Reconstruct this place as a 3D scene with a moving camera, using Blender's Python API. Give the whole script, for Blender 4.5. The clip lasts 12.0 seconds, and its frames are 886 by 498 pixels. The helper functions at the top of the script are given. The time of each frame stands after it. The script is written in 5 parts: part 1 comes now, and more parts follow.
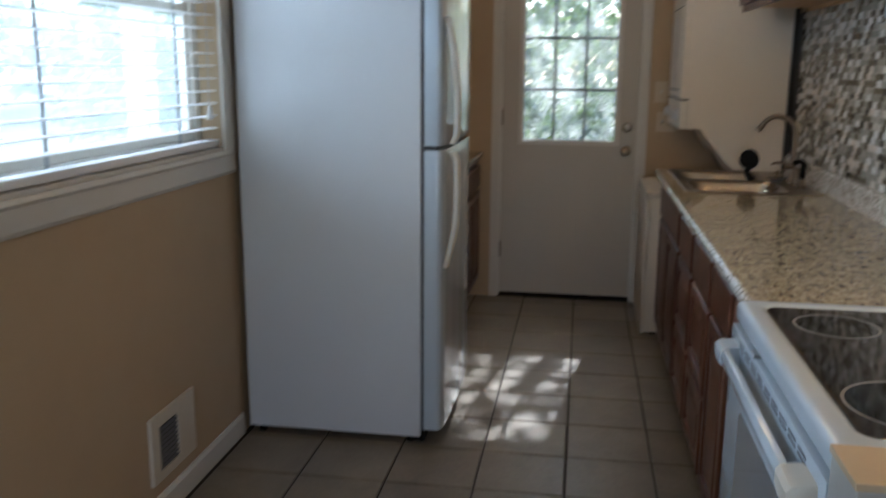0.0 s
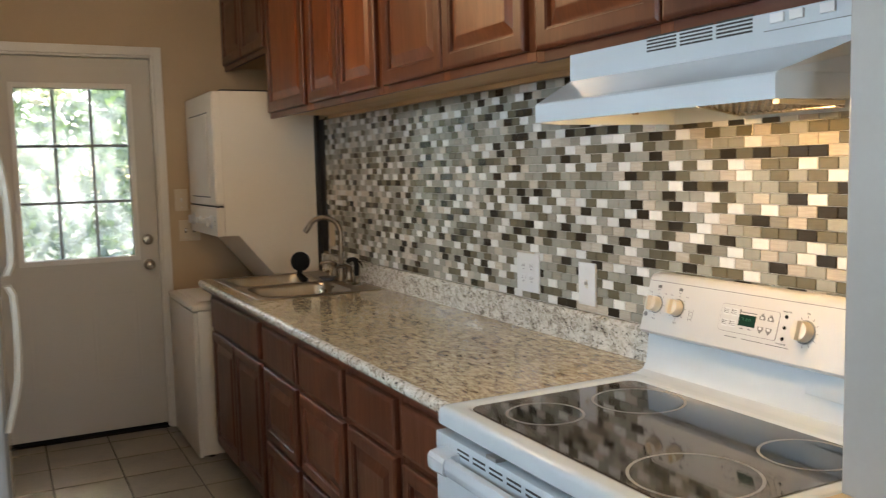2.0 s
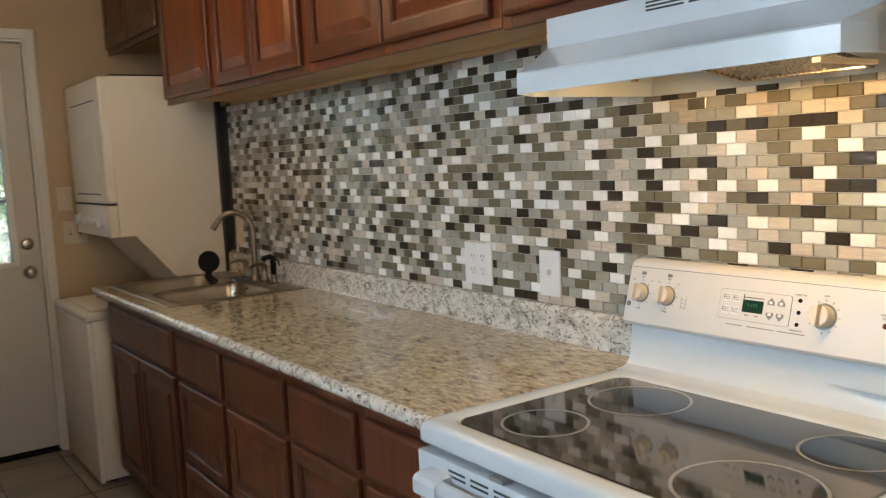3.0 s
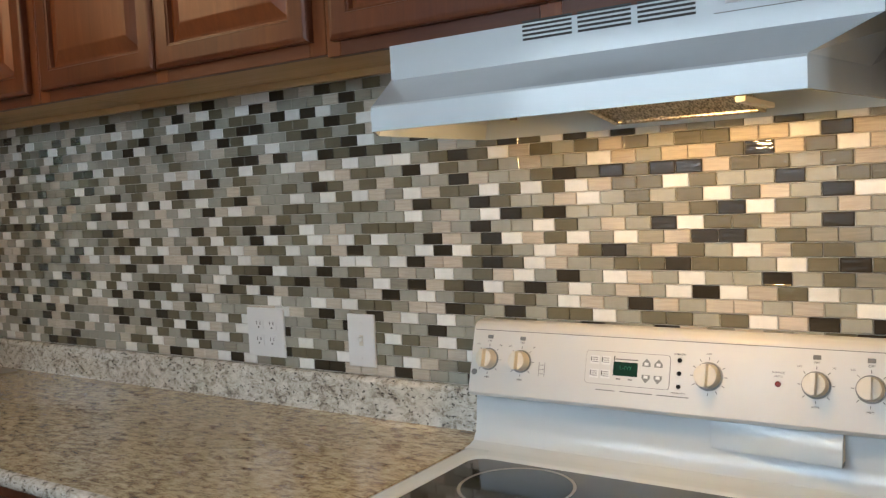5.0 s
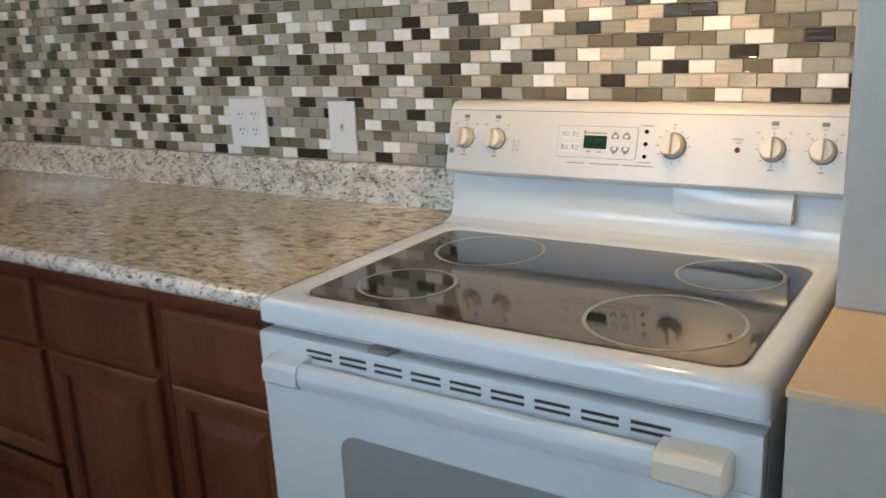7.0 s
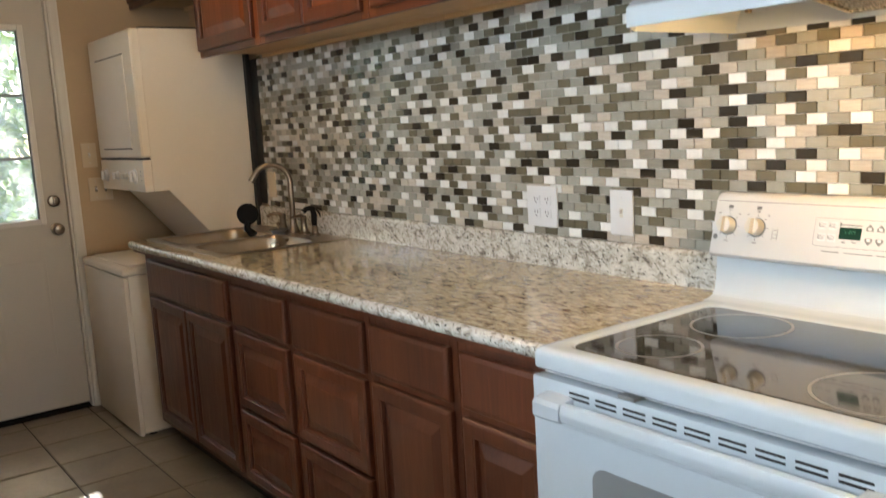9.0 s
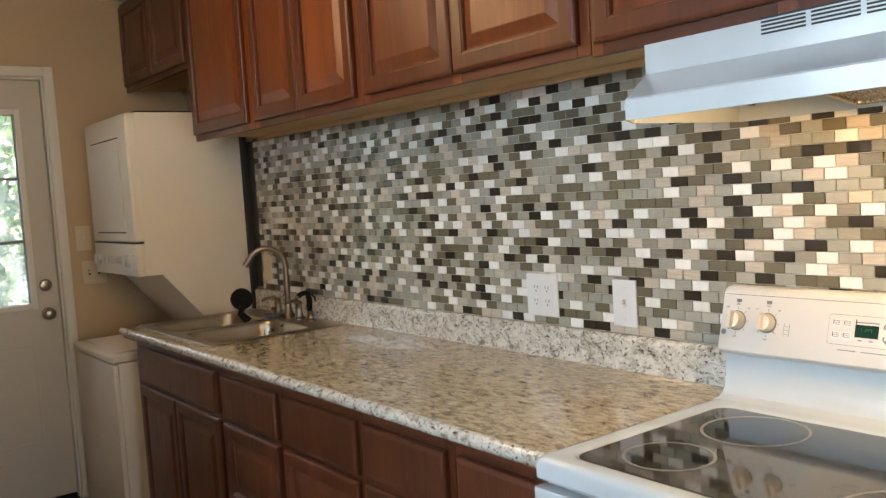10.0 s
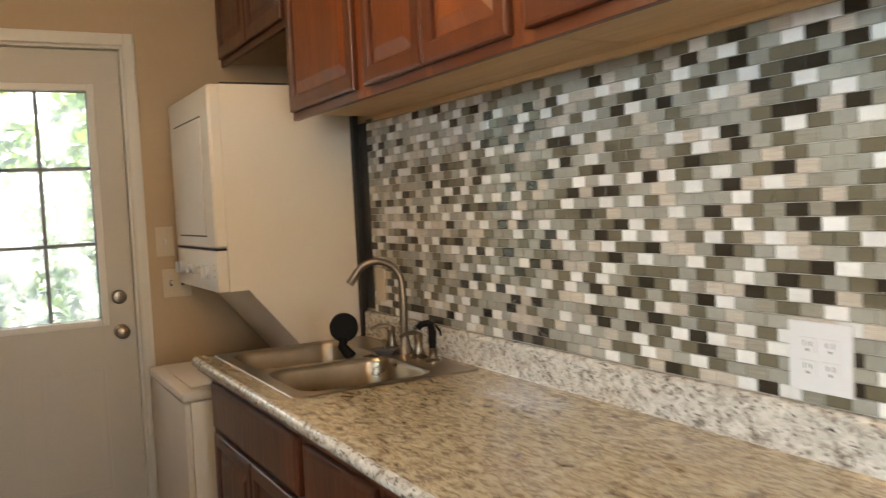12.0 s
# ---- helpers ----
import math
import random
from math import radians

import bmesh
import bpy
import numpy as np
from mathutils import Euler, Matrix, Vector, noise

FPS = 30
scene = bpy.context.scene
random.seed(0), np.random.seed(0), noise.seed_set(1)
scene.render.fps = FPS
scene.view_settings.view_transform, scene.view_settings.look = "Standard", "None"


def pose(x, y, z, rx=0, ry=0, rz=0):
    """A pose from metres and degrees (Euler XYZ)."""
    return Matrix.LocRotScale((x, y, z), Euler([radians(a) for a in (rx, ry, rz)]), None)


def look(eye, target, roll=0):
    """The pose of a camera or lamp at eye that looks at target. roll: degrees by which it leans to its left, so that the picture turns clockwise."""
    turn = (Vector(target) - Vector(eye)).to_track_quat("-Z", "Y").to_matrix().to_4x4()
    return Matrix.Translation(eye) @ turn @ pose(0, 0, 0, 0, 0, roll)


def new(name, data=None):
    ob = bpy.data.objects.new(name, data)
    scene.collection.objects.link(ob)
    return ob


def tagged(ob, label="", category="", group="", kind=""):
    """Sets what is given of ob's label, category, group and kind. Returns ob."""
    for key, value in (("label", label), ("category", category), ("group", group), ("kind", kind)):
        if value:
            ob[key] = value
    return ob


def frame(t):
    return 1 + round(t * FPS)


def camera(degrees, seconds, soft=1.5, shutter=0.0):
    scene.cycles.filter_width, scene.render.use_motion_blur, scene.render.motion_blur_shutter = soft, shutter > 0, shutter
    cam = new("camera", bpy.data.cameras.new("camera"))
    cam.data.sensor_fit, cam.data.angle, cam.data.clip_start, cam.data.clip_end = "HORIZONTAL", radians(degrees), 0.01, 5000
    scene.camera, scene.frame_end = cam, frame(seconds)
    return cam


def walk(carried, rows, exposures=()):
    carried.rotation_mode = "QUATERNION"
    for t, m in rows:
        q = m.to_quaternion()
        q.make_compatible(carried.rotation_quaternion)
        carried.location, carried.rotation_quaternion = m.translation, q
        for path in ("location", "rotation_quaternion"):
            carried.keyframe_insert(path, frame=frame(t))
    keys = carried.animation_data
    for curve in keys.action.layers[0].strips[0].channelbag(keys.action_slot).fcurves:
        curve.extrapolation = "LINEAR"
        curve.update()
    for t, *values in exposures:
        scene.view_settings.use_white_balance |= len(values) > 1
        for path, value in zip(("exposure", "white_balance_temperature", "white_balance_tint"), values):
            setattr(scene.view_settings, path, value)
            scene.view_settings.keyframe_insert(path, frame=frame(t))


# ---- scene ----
cam = camera(54.5, 12.0, soft=1.25, shutter=0.45)
PATH = [
    (0, (-1.043, -1.956, 1.428), (-1.352, -0.024, 1.014), 0.4),
    (0.5, (-1.176, -1.893, 1.434), (-1.173, 0.092, 1.187), 0.2),
    (1, (-1.274, -1.808, 1.439), (-0.951, 0.156, 1.239), 0.6),
    (1.5, (-1.397, -1.738, 1.442), (-0.719, 0.135, 1.267), -0.4),
    (2, (-1.508, -1.652, 1.438), (-0.598, 0.118, 1.25), -1.4),
    (2.5, (-1.552, -1.560, 1.415), (-0.513, 0.136, 1.209), -1.48),
    (2.7, (-1.548, -1.475, 1.421), (-0.475, 0.198, 1.206), -1.96),
    (4.3, (-1.580, -0.972, 1.423), (-0.025, 0.277, 1.271), -3.64),
    (4.5, (-1.578, -0.944, 1.423), (0.024, 0.245, 1.279), -3.0),
    (5, (-1.54, -0.927, 1.431), (0.11, 0.196, 1.296), -2.8),
    (5.5, (-1.539, -0.905, 1.401), (0.151, 0.156, 1.264), -1.9),
    (6, (-1.524, -0.912, 1.386), (0.146, 0.126, 1.025), -2.4),
    (6.5, (-1.555, -0.944, 1.360), (0.081, 0.098, 0.871), -2.89),
    (6.7, (-1.575, -0.947, 1.352), (0.062, 0.082, 0.840), -2.75),
    (8.3, (-1.767, -1.223, 1.313), (-0.547, 0.285, 0.827), -4.58),
    (8.5, (-1.793, -1.23, 1.343), (-0.599, 0.312, 0.901), -4.0),
    (9, (-1.798, -1.223, 1.375), (-0.618, 0.364, 1.075), -3.3),
    (9.5, (-1.765, -1.21, 1.405), (-0.598, 0.402, 1.206), -3.6),
    (10, (-1.729, -1.163, 1.424), (-0.535, 0.435, 1.284), -3.7),
    (10.5, (-1.671, -1.02, 1.423), (-0.424, 0.539, 1.303), -3.7),
    (11, (-1.581, -0.825, 1.42), (-0.334, 0.734, 1.29), -4.1),
    (11.5, (-1.423, -0.598, 1.404), (-0.314, 1.062, 1.284), -3.7),
    (12, (-1.276, -0.32, 1.394), (-0.324, 1.436, 1.288), -2.8),
]
EXPOSURES = [(0.0, 1.42, 5500, 10), (0.5, 0.8, 5450, 10), (1.0, 1.35, 5900, 10), (1.5, 1.85, 6200, 10), (2.5, 2.05, 6250, 10), (4.5, 1.70, 6150, 10), (5.5, 1.68, 6150, 10), (6.0, 1.66, 5850, 10), (8.2, 2.28, 6250, 10), (9.0, 2.36, 6300, 10), (10.5, 2.22, 6250, 10), (11.5, 2.2, 6400, 11), (12.0, 2.62, 6700, 11)]
walk(cam, [(t, look(eye, target, roll)) for t, eye, target, roll in PATH], EXPOSURES)

# ---- plan, in metres: x right, y along the kitchen, z up ----
X_RIGHT, X_LEFT, Y_FAR, CEIL = 0.0, -2.33, 3.36, 2.48
Y_NEAR, X_OUT = -4.4, 1.9
STOVE_NEAR = -0.792
COUNTER_END = 2.62

# ---- world and sun ----
SUN_TO = Vector((0.29, 2.27, 1.91)).normalized()
world = bpy.data.worlds.new("sky")
scene.world = world
world.use_nodes = True
wn = world.node_tree.nodes
sky = wn.new("ShaderNodeTexSky")
sky.sky_type, sky.sun_disc = "NISHITA", False
sky.sun_elevation = math.asin(SUN_TO.z)
sky.sun_rotation = math.atan2(SUN_TO.x, SUN_TO.y)
world.node_tree.links.new(sky.outputs[0], wn["Background"].inputs[0])
wn["Background"].inputs[1].default_value = 0.15

sun = new("sun", bpy.data.lights.new("sun", "SUN"))
sun.data.energy, sun.data.angle, sun.data.color = 5.0, radians(0.5), (1.0, 0.94, 0.85)
sun.matrix_world = look(SUN_TO * 30, (0, 0, 0))

window_sky = new("window_skylight", bpy.data.lights.new("window_skylight", "AREA"))
window_sky.data.shape, window_sky.data.size, window_sky.data.size_y = "RECTANGLE", 3.4, 1.2
window_sky.data.energy, window_sky.data.color = 52, (0.80, 0.91, 1.0)
window_sky.matrix_world = look((-3.7, -0.05, 2.38), (0.0, 0.3, 1.2))

# Fill lamp added at an assumed opening in the unseen back wall.
back_fill = new("back_fill_light", bpy.data.lights.new("back_fill_light", "AREA"))
back_fill.data.shape, back_fill.data.size, back_fill.data.size_y = "RECTANGLE", 1.9, 1.25
back_fill.data.energy, back_fill.data.color = 8.5, (1.0, 0.96, 0.91)
back_fill.matrix_world = look((-0.9, -4.44, 1.43), (-0.9, 0.0, 1.2))

hood_lamp = new("hood_lamp", bpy.data.lights.new("hood_lamp", "POINT"))
hood_lamp.data.energy, hood_lamp.data.color, hood_lamp.data.shadow_soft_size = 2.55, (1.0, 0.58, 0.21), 0.02
hood_lamp.location = (-0.365, -0.47, 1.546)

ceiling_bulb = new("ceiling_bulb", bpy.data.lights.new("ceiling_bulb", "POINT"))
ceiling_bulb.data.energy, ceiling_bulb.data.color, ceiling_bulb.data.shadow_soft_size = 4.3, (1.0, 0.66, 0.34), 0.22
ceiling_bulb.location = (-1.15, 1.45, 2.18)

# ---- materials ----
def material(name, rough=0.5, metal=0.0, coat=0.0, spec=0.5):
    m = bpy.data.materials.new(name)
    m.use_nodes = True
    b = m.node_tree.nodes["Principled BSDF"]
    b.inputs["Roughness"].default_value = rough
    b.inputs["Metallic"].default_value = metal
    b.inputs["Coat Weight"].default_value = coat
    b.inputs["Specular IOR Level"].default_value = spec
    return m, m.node_tree, b


def coords(nt, scale=(1, 1, 1), kind="Object"):
    tc, mp = nt.nodes.new("ShaderNodeTexCoord"), nt.nodes.new("ShaderNodeMapping")
    mp.inputs["Scale"].default_value = scale
    nt.links.new(tc.outputs[kind], mp.inputs[0])
    return mp.outputs[0]


def place(nt, scale=(1, 1, 1)):
    g, mp = nt.nodes.new("ShaderNodeNewGeometry"), nt.nodes.new("ShaderNodeMapping")
    mp.inputs["Scale"].default_value = scale
    nt.links.new(g.outputs["Position"], mp.inputs[0])
    return mp.outputs[0]


def noise_tex(nt, vec, scale, detail=4, rough=0.55, distort=0.0):
    n = nt.nodes.new("ShaderNodeTexNoise")
    n.inputs["Scale"].default_value, n.inputs["Detail"].default_value = scale, detail
    n.inputs["Roughness"].default_value, n.inputs["Distortion"].default_value = rough, distort
    nt.links.new(vec, n.inputs["Vector"])
    return n.outputs["Fac"]


def ramp(nt, fac, stops, linear=True):
    r = nt.nodes.new("ShaderNodeValToRGB")
    r.color_ramp.interpolation = "LINEAR" if linear else "CONSTANT"
    while len(r.color_ramp.elements) < len(stops):
        r.color_ramp.elements.new(0.5)
    for e, (p, c) in zip(r.color_ramp.elements, stops):
        e.position, e.color = p, (*c, 1) if len(c) == 3 else c
    nt.links.new(fac, r.inputs[0])
    return r.outputs[0]


def mix(nt, fac, a, b, mode="MIX"):
    n = nt.nodes.new("ShaderNodeMix")
    n.data_type, n.blend_type = "RGBA", mode
    for k, v in ((0, fac), (6, a), (7, b)):
        if isinstance(v, (int, float)):
            n.inputs[k].default_value = v
        elif isinstance(v, tuple):
            n.inputs[k].default_value = (*v, 1)
        else:
            nt.links.new(v, n.inputs[k])
    return n.outputs[2]


def bump(nt, b, height, strength=0.2, distance=0.002):
    n = nt.nodes.new("ShaderNodeBump")
    n.inputs["Strength"].default_value, n.inputs["Distance"].default_value = strength, distance
    nt.links.new(height, n.inputs["Height"])
    nt.links.new(n.outputs[0], b.inputs["Normal"])


def plain(name, color, rough=0.5, metal=0.0, coat=0.0, vary=0.06, grain=40, relief=0.0, spec=0.5, rough_vary=0.08):
    """A painted, plastic or metal surface with slight blotches at two scales."""
    m, nt, b = material(name, rough, metal, coat, spec)
    v = place(nt)
    fac = noise_tex(nt, v, 3.0, 3)
    fine = noise_tex(nt, v, grain, 3)
    lo, hi = tuple(c * (1 - vary) for c in color), tuple(min(1, c * (1 + vary)) for c in color)
    base = ramp(nt, fac, [(0.3, lo), (0.7, hi)])
    base = mix(nt, 0.35, base, ramp(nt, fine, [(0.3, lo), (0.7, hi)]))
    nt.links.new(base, b.inputs["Base Color"])
    r = ramp(nt, noise_tex(nt, v, 9.0, 4), [(0.3, (rough - rough_vary * rough,) * 3), (0.75, (min(1, rough + rough_vary),) * 3)])
    nt.links.new(r, b.inputs["Roughness"])
    if relief:
        bump(nt, b, fine, relief, 0.001)
    return m


M_WALL = plain("tan_wall_paint", (0.46, 0.345, 0.215), 0.62, vary=0.04, grain=160, relief=0.25, spec=0.3)
M_CEIL = plain("ceiling_paint", (0.72, 0.70, 0.66), 0.85, vary=0.03, grain=120, relief=0.4)
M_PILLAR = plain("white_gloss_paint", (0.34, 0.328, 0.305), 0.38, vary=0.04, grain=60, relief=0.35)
M_TRIM = plain("white_trim_paint", (0.62, 0.59, 0.52), 0.35, vary=0.03, grain=80, relief=0.08)
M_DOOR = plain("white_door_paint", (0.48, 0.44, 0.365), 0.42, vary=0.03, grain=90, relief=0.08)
# white enamel with the window's blue reflection put into its base colour
M_ENAMEL = plain("blue_tinted_white_enamel", (0.465, 0.515, 0.555), 0.13, coat=0.2, vary=0.015, grain=30, rough_vary=0.05)
M_PANEL = plain("cream_white_panel", (0.52, 0.515, 0.50), 0.33, vary=0.02, grain=30)
M_APPLIANCE = plain("white_textured_enamel", (0.60, 0.61, 0.62), 0.33, vary=0.02, grain=420, relief=0.25)
M_LAUNDRY = plain("offwhite_enamel", (0.68, 0.61, 0.50), 0.36, vary=0.02, grain=60)
M_DIAL = plain("ivory_plastic", (0.55, 0.51, 0.43), 0.32, vary=0.02)
M_PLATE = plain("white_plastic", (0.60, 0.60, 0.60), 0.33, vary=0.015)
M_IVORY = plain("aged_ivory_plastic", (0.56, 0.47, 0.33), 0.35, vary=0.02)
M_BAR = plain("grey_glazing_bar", (0.20, 0.22, 0.23), 0.5)
M_GASKET = plain("grey_gasket", (0.10, 0.10, 0.105), 0.6)
# Near-black for slots and joints; its strips on the dryer stand for shade.
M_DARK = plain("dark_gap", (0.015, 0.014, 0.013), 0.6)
M_BLACK = plain("black_rubber", (0.004, 0.004, 0.004), 0.6, spec=0.12)
M_INK = plain("grey_ink", (0.12, 0.12, 0.12), 0.5)
M_RED = plain("dark_red_lens", (0.10, 0.008, 0.006), 0.2)
M_GREYGLASS = plain("grey_oven_glass", (0.22, 0.23, 0.235), 0.12, coat=0.5, vary=0.02)
M_RING = plain("grey_printed_ring", (0.17, 0.17, 0.165), 0.3, vary=0.1, grain=300)
M_SLAT = plain("white_blind_slat", (0.80, 0.80, 0.78), 0.4, vary=0.02)
M_CORD = plain("grey_cord", (0.35, 0.36, 0.36), 0.7)
M_VENT = plain("cream_register", (0.62, 0.56, 0.45), 0.4, vary=0.03)
M_CONCRETE = plain("pale_concrete", (0.42, 0.41, 0.38), 0.9, vary=0.12, grain=60, relief=0.4)
M_SIDING = plain("white_siding", (0.74, 0.74, 0.72), 0.5, vary=0.04)
M_DARKWIN = plain("dark_pane", (0.03, 0.04, 0.045), 0.08)
M_ROOF = plain("grey_shingle", (0.10, 0.095, 0.09), 0.9, vary=0.2, grain=80)
M_BARK = plain("brown_bark", (0.10, 0.07, 0.05), 0.9, vary=0.3, grain=30, relief=0.6)


def make_nickel():
    m, nt, b = material("brushed_nickel", 0.28, 1.0)
    v = place(nt, (30, 30, 400))
    nt.links.new(ramp(nt, noise_tex(nt, v, 1.0, 3), [(0.3, (0.17, 0.13, 0.09)), (0.7, (0.27, 0.215, 0.16))]), b.inputs["Base Color"])
    return m


def make_steel():
    m, nt, b = material("sink_steel", 0.30, 1.0)
    v = place(nt, (9, 3, 9))
    n = noise_tex(nt, v, 1.0, 3)
    nt.links.new(ramp(nt, n, [(0.3, (0.31, 0.25, 0.18)), (0.7, (0.41, 0.34, 0.255))]), b.inputs["Base Color"])
    nt.links.new(ramp(nt, n, [(0.3, (0.27,) * 3), (0.7, (0.36,) * 3)]), b.inputs["Roughness"])
    return m


def make_mesh_metal():
    m, nt, b = material("aluminium_filter_mesh", 0.35, 1.0)
    nt.links.new(ramp(nt, noise_tex(nt, place(nt), 200, 2), [(0.35, (0.10, 0.09, 0.07)), (0.65, (0.5, 0.46, 0.38))]), b.inputs["Base Color"])
    return m


def make_wood(name, dark, mid, light, rough=0.30, coat=0.35, stretch=(9, 9, 0.8), per_object=True):
    """Stained wood, its grain along z by default."""
    m, nt, b = material(name, rough, 0, coat)
    b.inputs["Coat Roughness"].default_value = 0.22
    b.inputs["Specular IOR Level"].default_value = 0.3 if coat < 0.2 else 0.5
    v = place(nt, stretch)
    info = nt.nodes.new("ShaderNodeObjectInfo")
    shift = nt.nodes.new("ShaderNodeVectorMath")
    shift.operation = "SCALE"
    shift.inputs[0].default_value = (13.0, 7.0, 3.0)
    nt.links.new(info.outputs["Random"], shift.inputs["Scale"])
    add = nt.nodes.new("ShaderNodeVectorMath")
    nt.links.new(v, add.inputs[0])
    nt.links.new(shift.outputs[0], add.inputs[1])
    v = add.outputs[0]
    broad = noise_tex(nt, v, 0.9, 4, 0.5, 0.6)
    grain = noise_tex(nt, v, 7.0, 6, 0.65, 0.8)
    col = ramp(nt, broad, [(0.25, dark), (0.5, mid), (0.78, light)])
    col = mix(nt, 0.4, col, ramp(nt, grain, [(0.3, dark), (0.55, mid), (0.75, light)]))
    if per_object:
        tint = ramp(nt, info.outputs["Random"], [(0.0, (0.82, 0.80, 0.80)), (1.0, (1.12, 1.08, 1.05))])
        col = mix(nt, 1.0, col, tint, "MULTIPLY")
    nt.links.new(col, b.inputs["Base Color"])
    nt.links.new(ramp(nt, grain, [(0.3, (rough + 0.12,) * 3), (0.7, (rough,) * 3)]), b.inputs["Roughness"])
    bump(nt, b, grain, 0.08, 0.0008)
    return m


M_CHERRY = make_wood("cherry_stained_wood", (0.082, 0.021, 0.006), (0.150, 0.041, 0.011), (0.225, 0.068, 0.018), coat=0.06)
M_CHERRY_FRAME = make_wood("cherry_stained_frame", (0.058, 0.015, 0.006), (0.095, 0.026, 0.009), (0.138, 0.039, 0.011), coat=0.06)
M_CHERRY_RAIL = make_wood("cherry_stained_rail", (0.058, 0.015, 0.007), (0.090, 0.024, 0.009), (0.128, 0.036, 0.011), coat=0.06, stretch=(9, 0.8, 9))
M_BASE_WOOD = make_wood("dark_cherry_wood", (0.042, 0.011, 0.005), (0.088, 0.024, 0.008), (0.148, 0.044, 0.014), 0.34, 0.2)
M_MAPLE = make_wood("bare_maple_ply", (0.46, 0.30, 0.14), (0.58, 0.385, 0.195), (0.68, 0.46, 0.25), 0.45, 0.0, (9, 0.6, 9), False)


def make_granite():
    """Laminate printed as cream granite with brown clouds and dark specks."""
    m, nt, b = material("granite_laminate", 0.08, 0, 0.3)
    b.inputs["Coat Roughness"].default_value = 0.06
    v = place(nt)
    stretched = place(nt, (1.9, 0.75, 1.5))
    clouds = noise_tex(nt, stretched, 34, 6, 0.74, 0.5)
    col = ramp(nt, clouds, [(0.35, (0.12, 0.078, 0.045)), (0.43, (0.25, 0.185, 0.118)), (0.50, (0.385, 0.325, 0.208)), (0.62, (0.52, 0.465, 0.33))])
    veins = noise_tex(nt, stretched, 75, 5, 0.7, 0.5)
    col = mix(nt, ramp(nt, veins, [(0.33, (0.4,) * 3), (0.45, (0.0,) * 3)]), col, (0.15, 0.11, 0.065))
    white = noise_tex(nt, v, 55, 4, 0.6)
    col = mix(nt, ramp(nt, white, [(0.56, (0.0,) * 3), (0.68, (0.5,) * 3)]), col, (0.58, 0.54, 0.42))
    specks = noise_tex(nt, stretched, 120, 3, 0.6)
    col = mix(nt, ramp(nt, specks, [(0.33, (0.6,) * 3), (0.39, (0.0,) * 3)]), col, (0.06, 0.045, 0.032))
    nt.links.new(col, b.inputs["Base Color"])
    nt.links.new(ramp(nt, noise_tex(nt, v, 12, 3), [(0.3, (0.07,) * 3), (0.7, (0.13,) * 3)]), b.inputs["Roughness"])
    return m


def make_granite_edge():
    m, nt, b = material("granite_laminate_edge", 0.12, 0, 0.3)
    v = place(nt, (1.2, 0.8, 1.2))
    clouds = noise_tex(nt, v, 48, 6, 0.7, 0.6)
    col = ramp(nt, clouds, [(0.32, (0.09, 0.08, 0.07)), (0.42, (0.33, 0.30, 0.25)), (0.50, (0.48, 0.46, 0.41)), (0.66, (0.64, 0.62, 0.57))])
    specks = noise_tex(nt, v, 95, 3, 0.6)
    col = mix(nt, ramp(nt, specks, [(0.35, (0.9,) * 3), (0.42, (0.0,) * 3)]), col, (0.035, 0.033, 0.03))
    nt.links.new(col, b.inputs["Base Color"])
    return m


M_GRANITE = make_granite()
M_GRANITE_EDGE = make_granite_edge()


def make_floor_tile():
    m, nt, b = material("stone_look_floor_tile", 0.22, 0, 0.0)
    v = place(nt)
    info = nt.nodes.new("ShaderNodeObjectInfo")
    cloud = noise_tex(nt, v, 5, 6, 0.6, 0.7)
    col = ramp(nt, cloud, [(0.28, (0.135, 0.110, 0.078)), (0.5, (0.215, 0.178, 0.125)), (0.74, (0.29, 0.24, 0.17))])
    col = mix(nt, 0.35, col, ramp(nt, noise_tex(nt, v, 60, 4), [(0.3, (0.11, 0.092, 0.07)), (0.7, (0.21, 0.18, 0.142))]))
    col = mix(nt, 1.0, col, ramp(nt, info.outputs["Random"], [(0, (0.88,) * 3), (1, (1.1,) * 3)]), "MULTIPLY")
    nt.links.new(col, b.inputs["Base Color"])
    nt.links.new(ramp(nt, cloud, [(0.3, (0.29,) * 3), (0.7, (0.37,) * 3)]), b.inputs["Roughness"])
    bump(nt, b, noise_tex(nt, v, 18, 4), 0.15, 0.001)
    return m


M_FLOOR_TILE = make_floor_tile()
M_GROUT = plain("dark_floor_grout", (0.035, 0.027, 0.021), 0.85, vary=0.2, grain=200, relief=0.4)
M_TILE_GROUT = plain("pale_grout", (0.46, 0.435, 0.385), 0.85, vary=0.08, grain=300, relief=0.3)
M_OUT_FLOOR = plain("room_floor_wood", (0.24, 0.15, 0.09), 0.4, vary=0.15, grain=20)


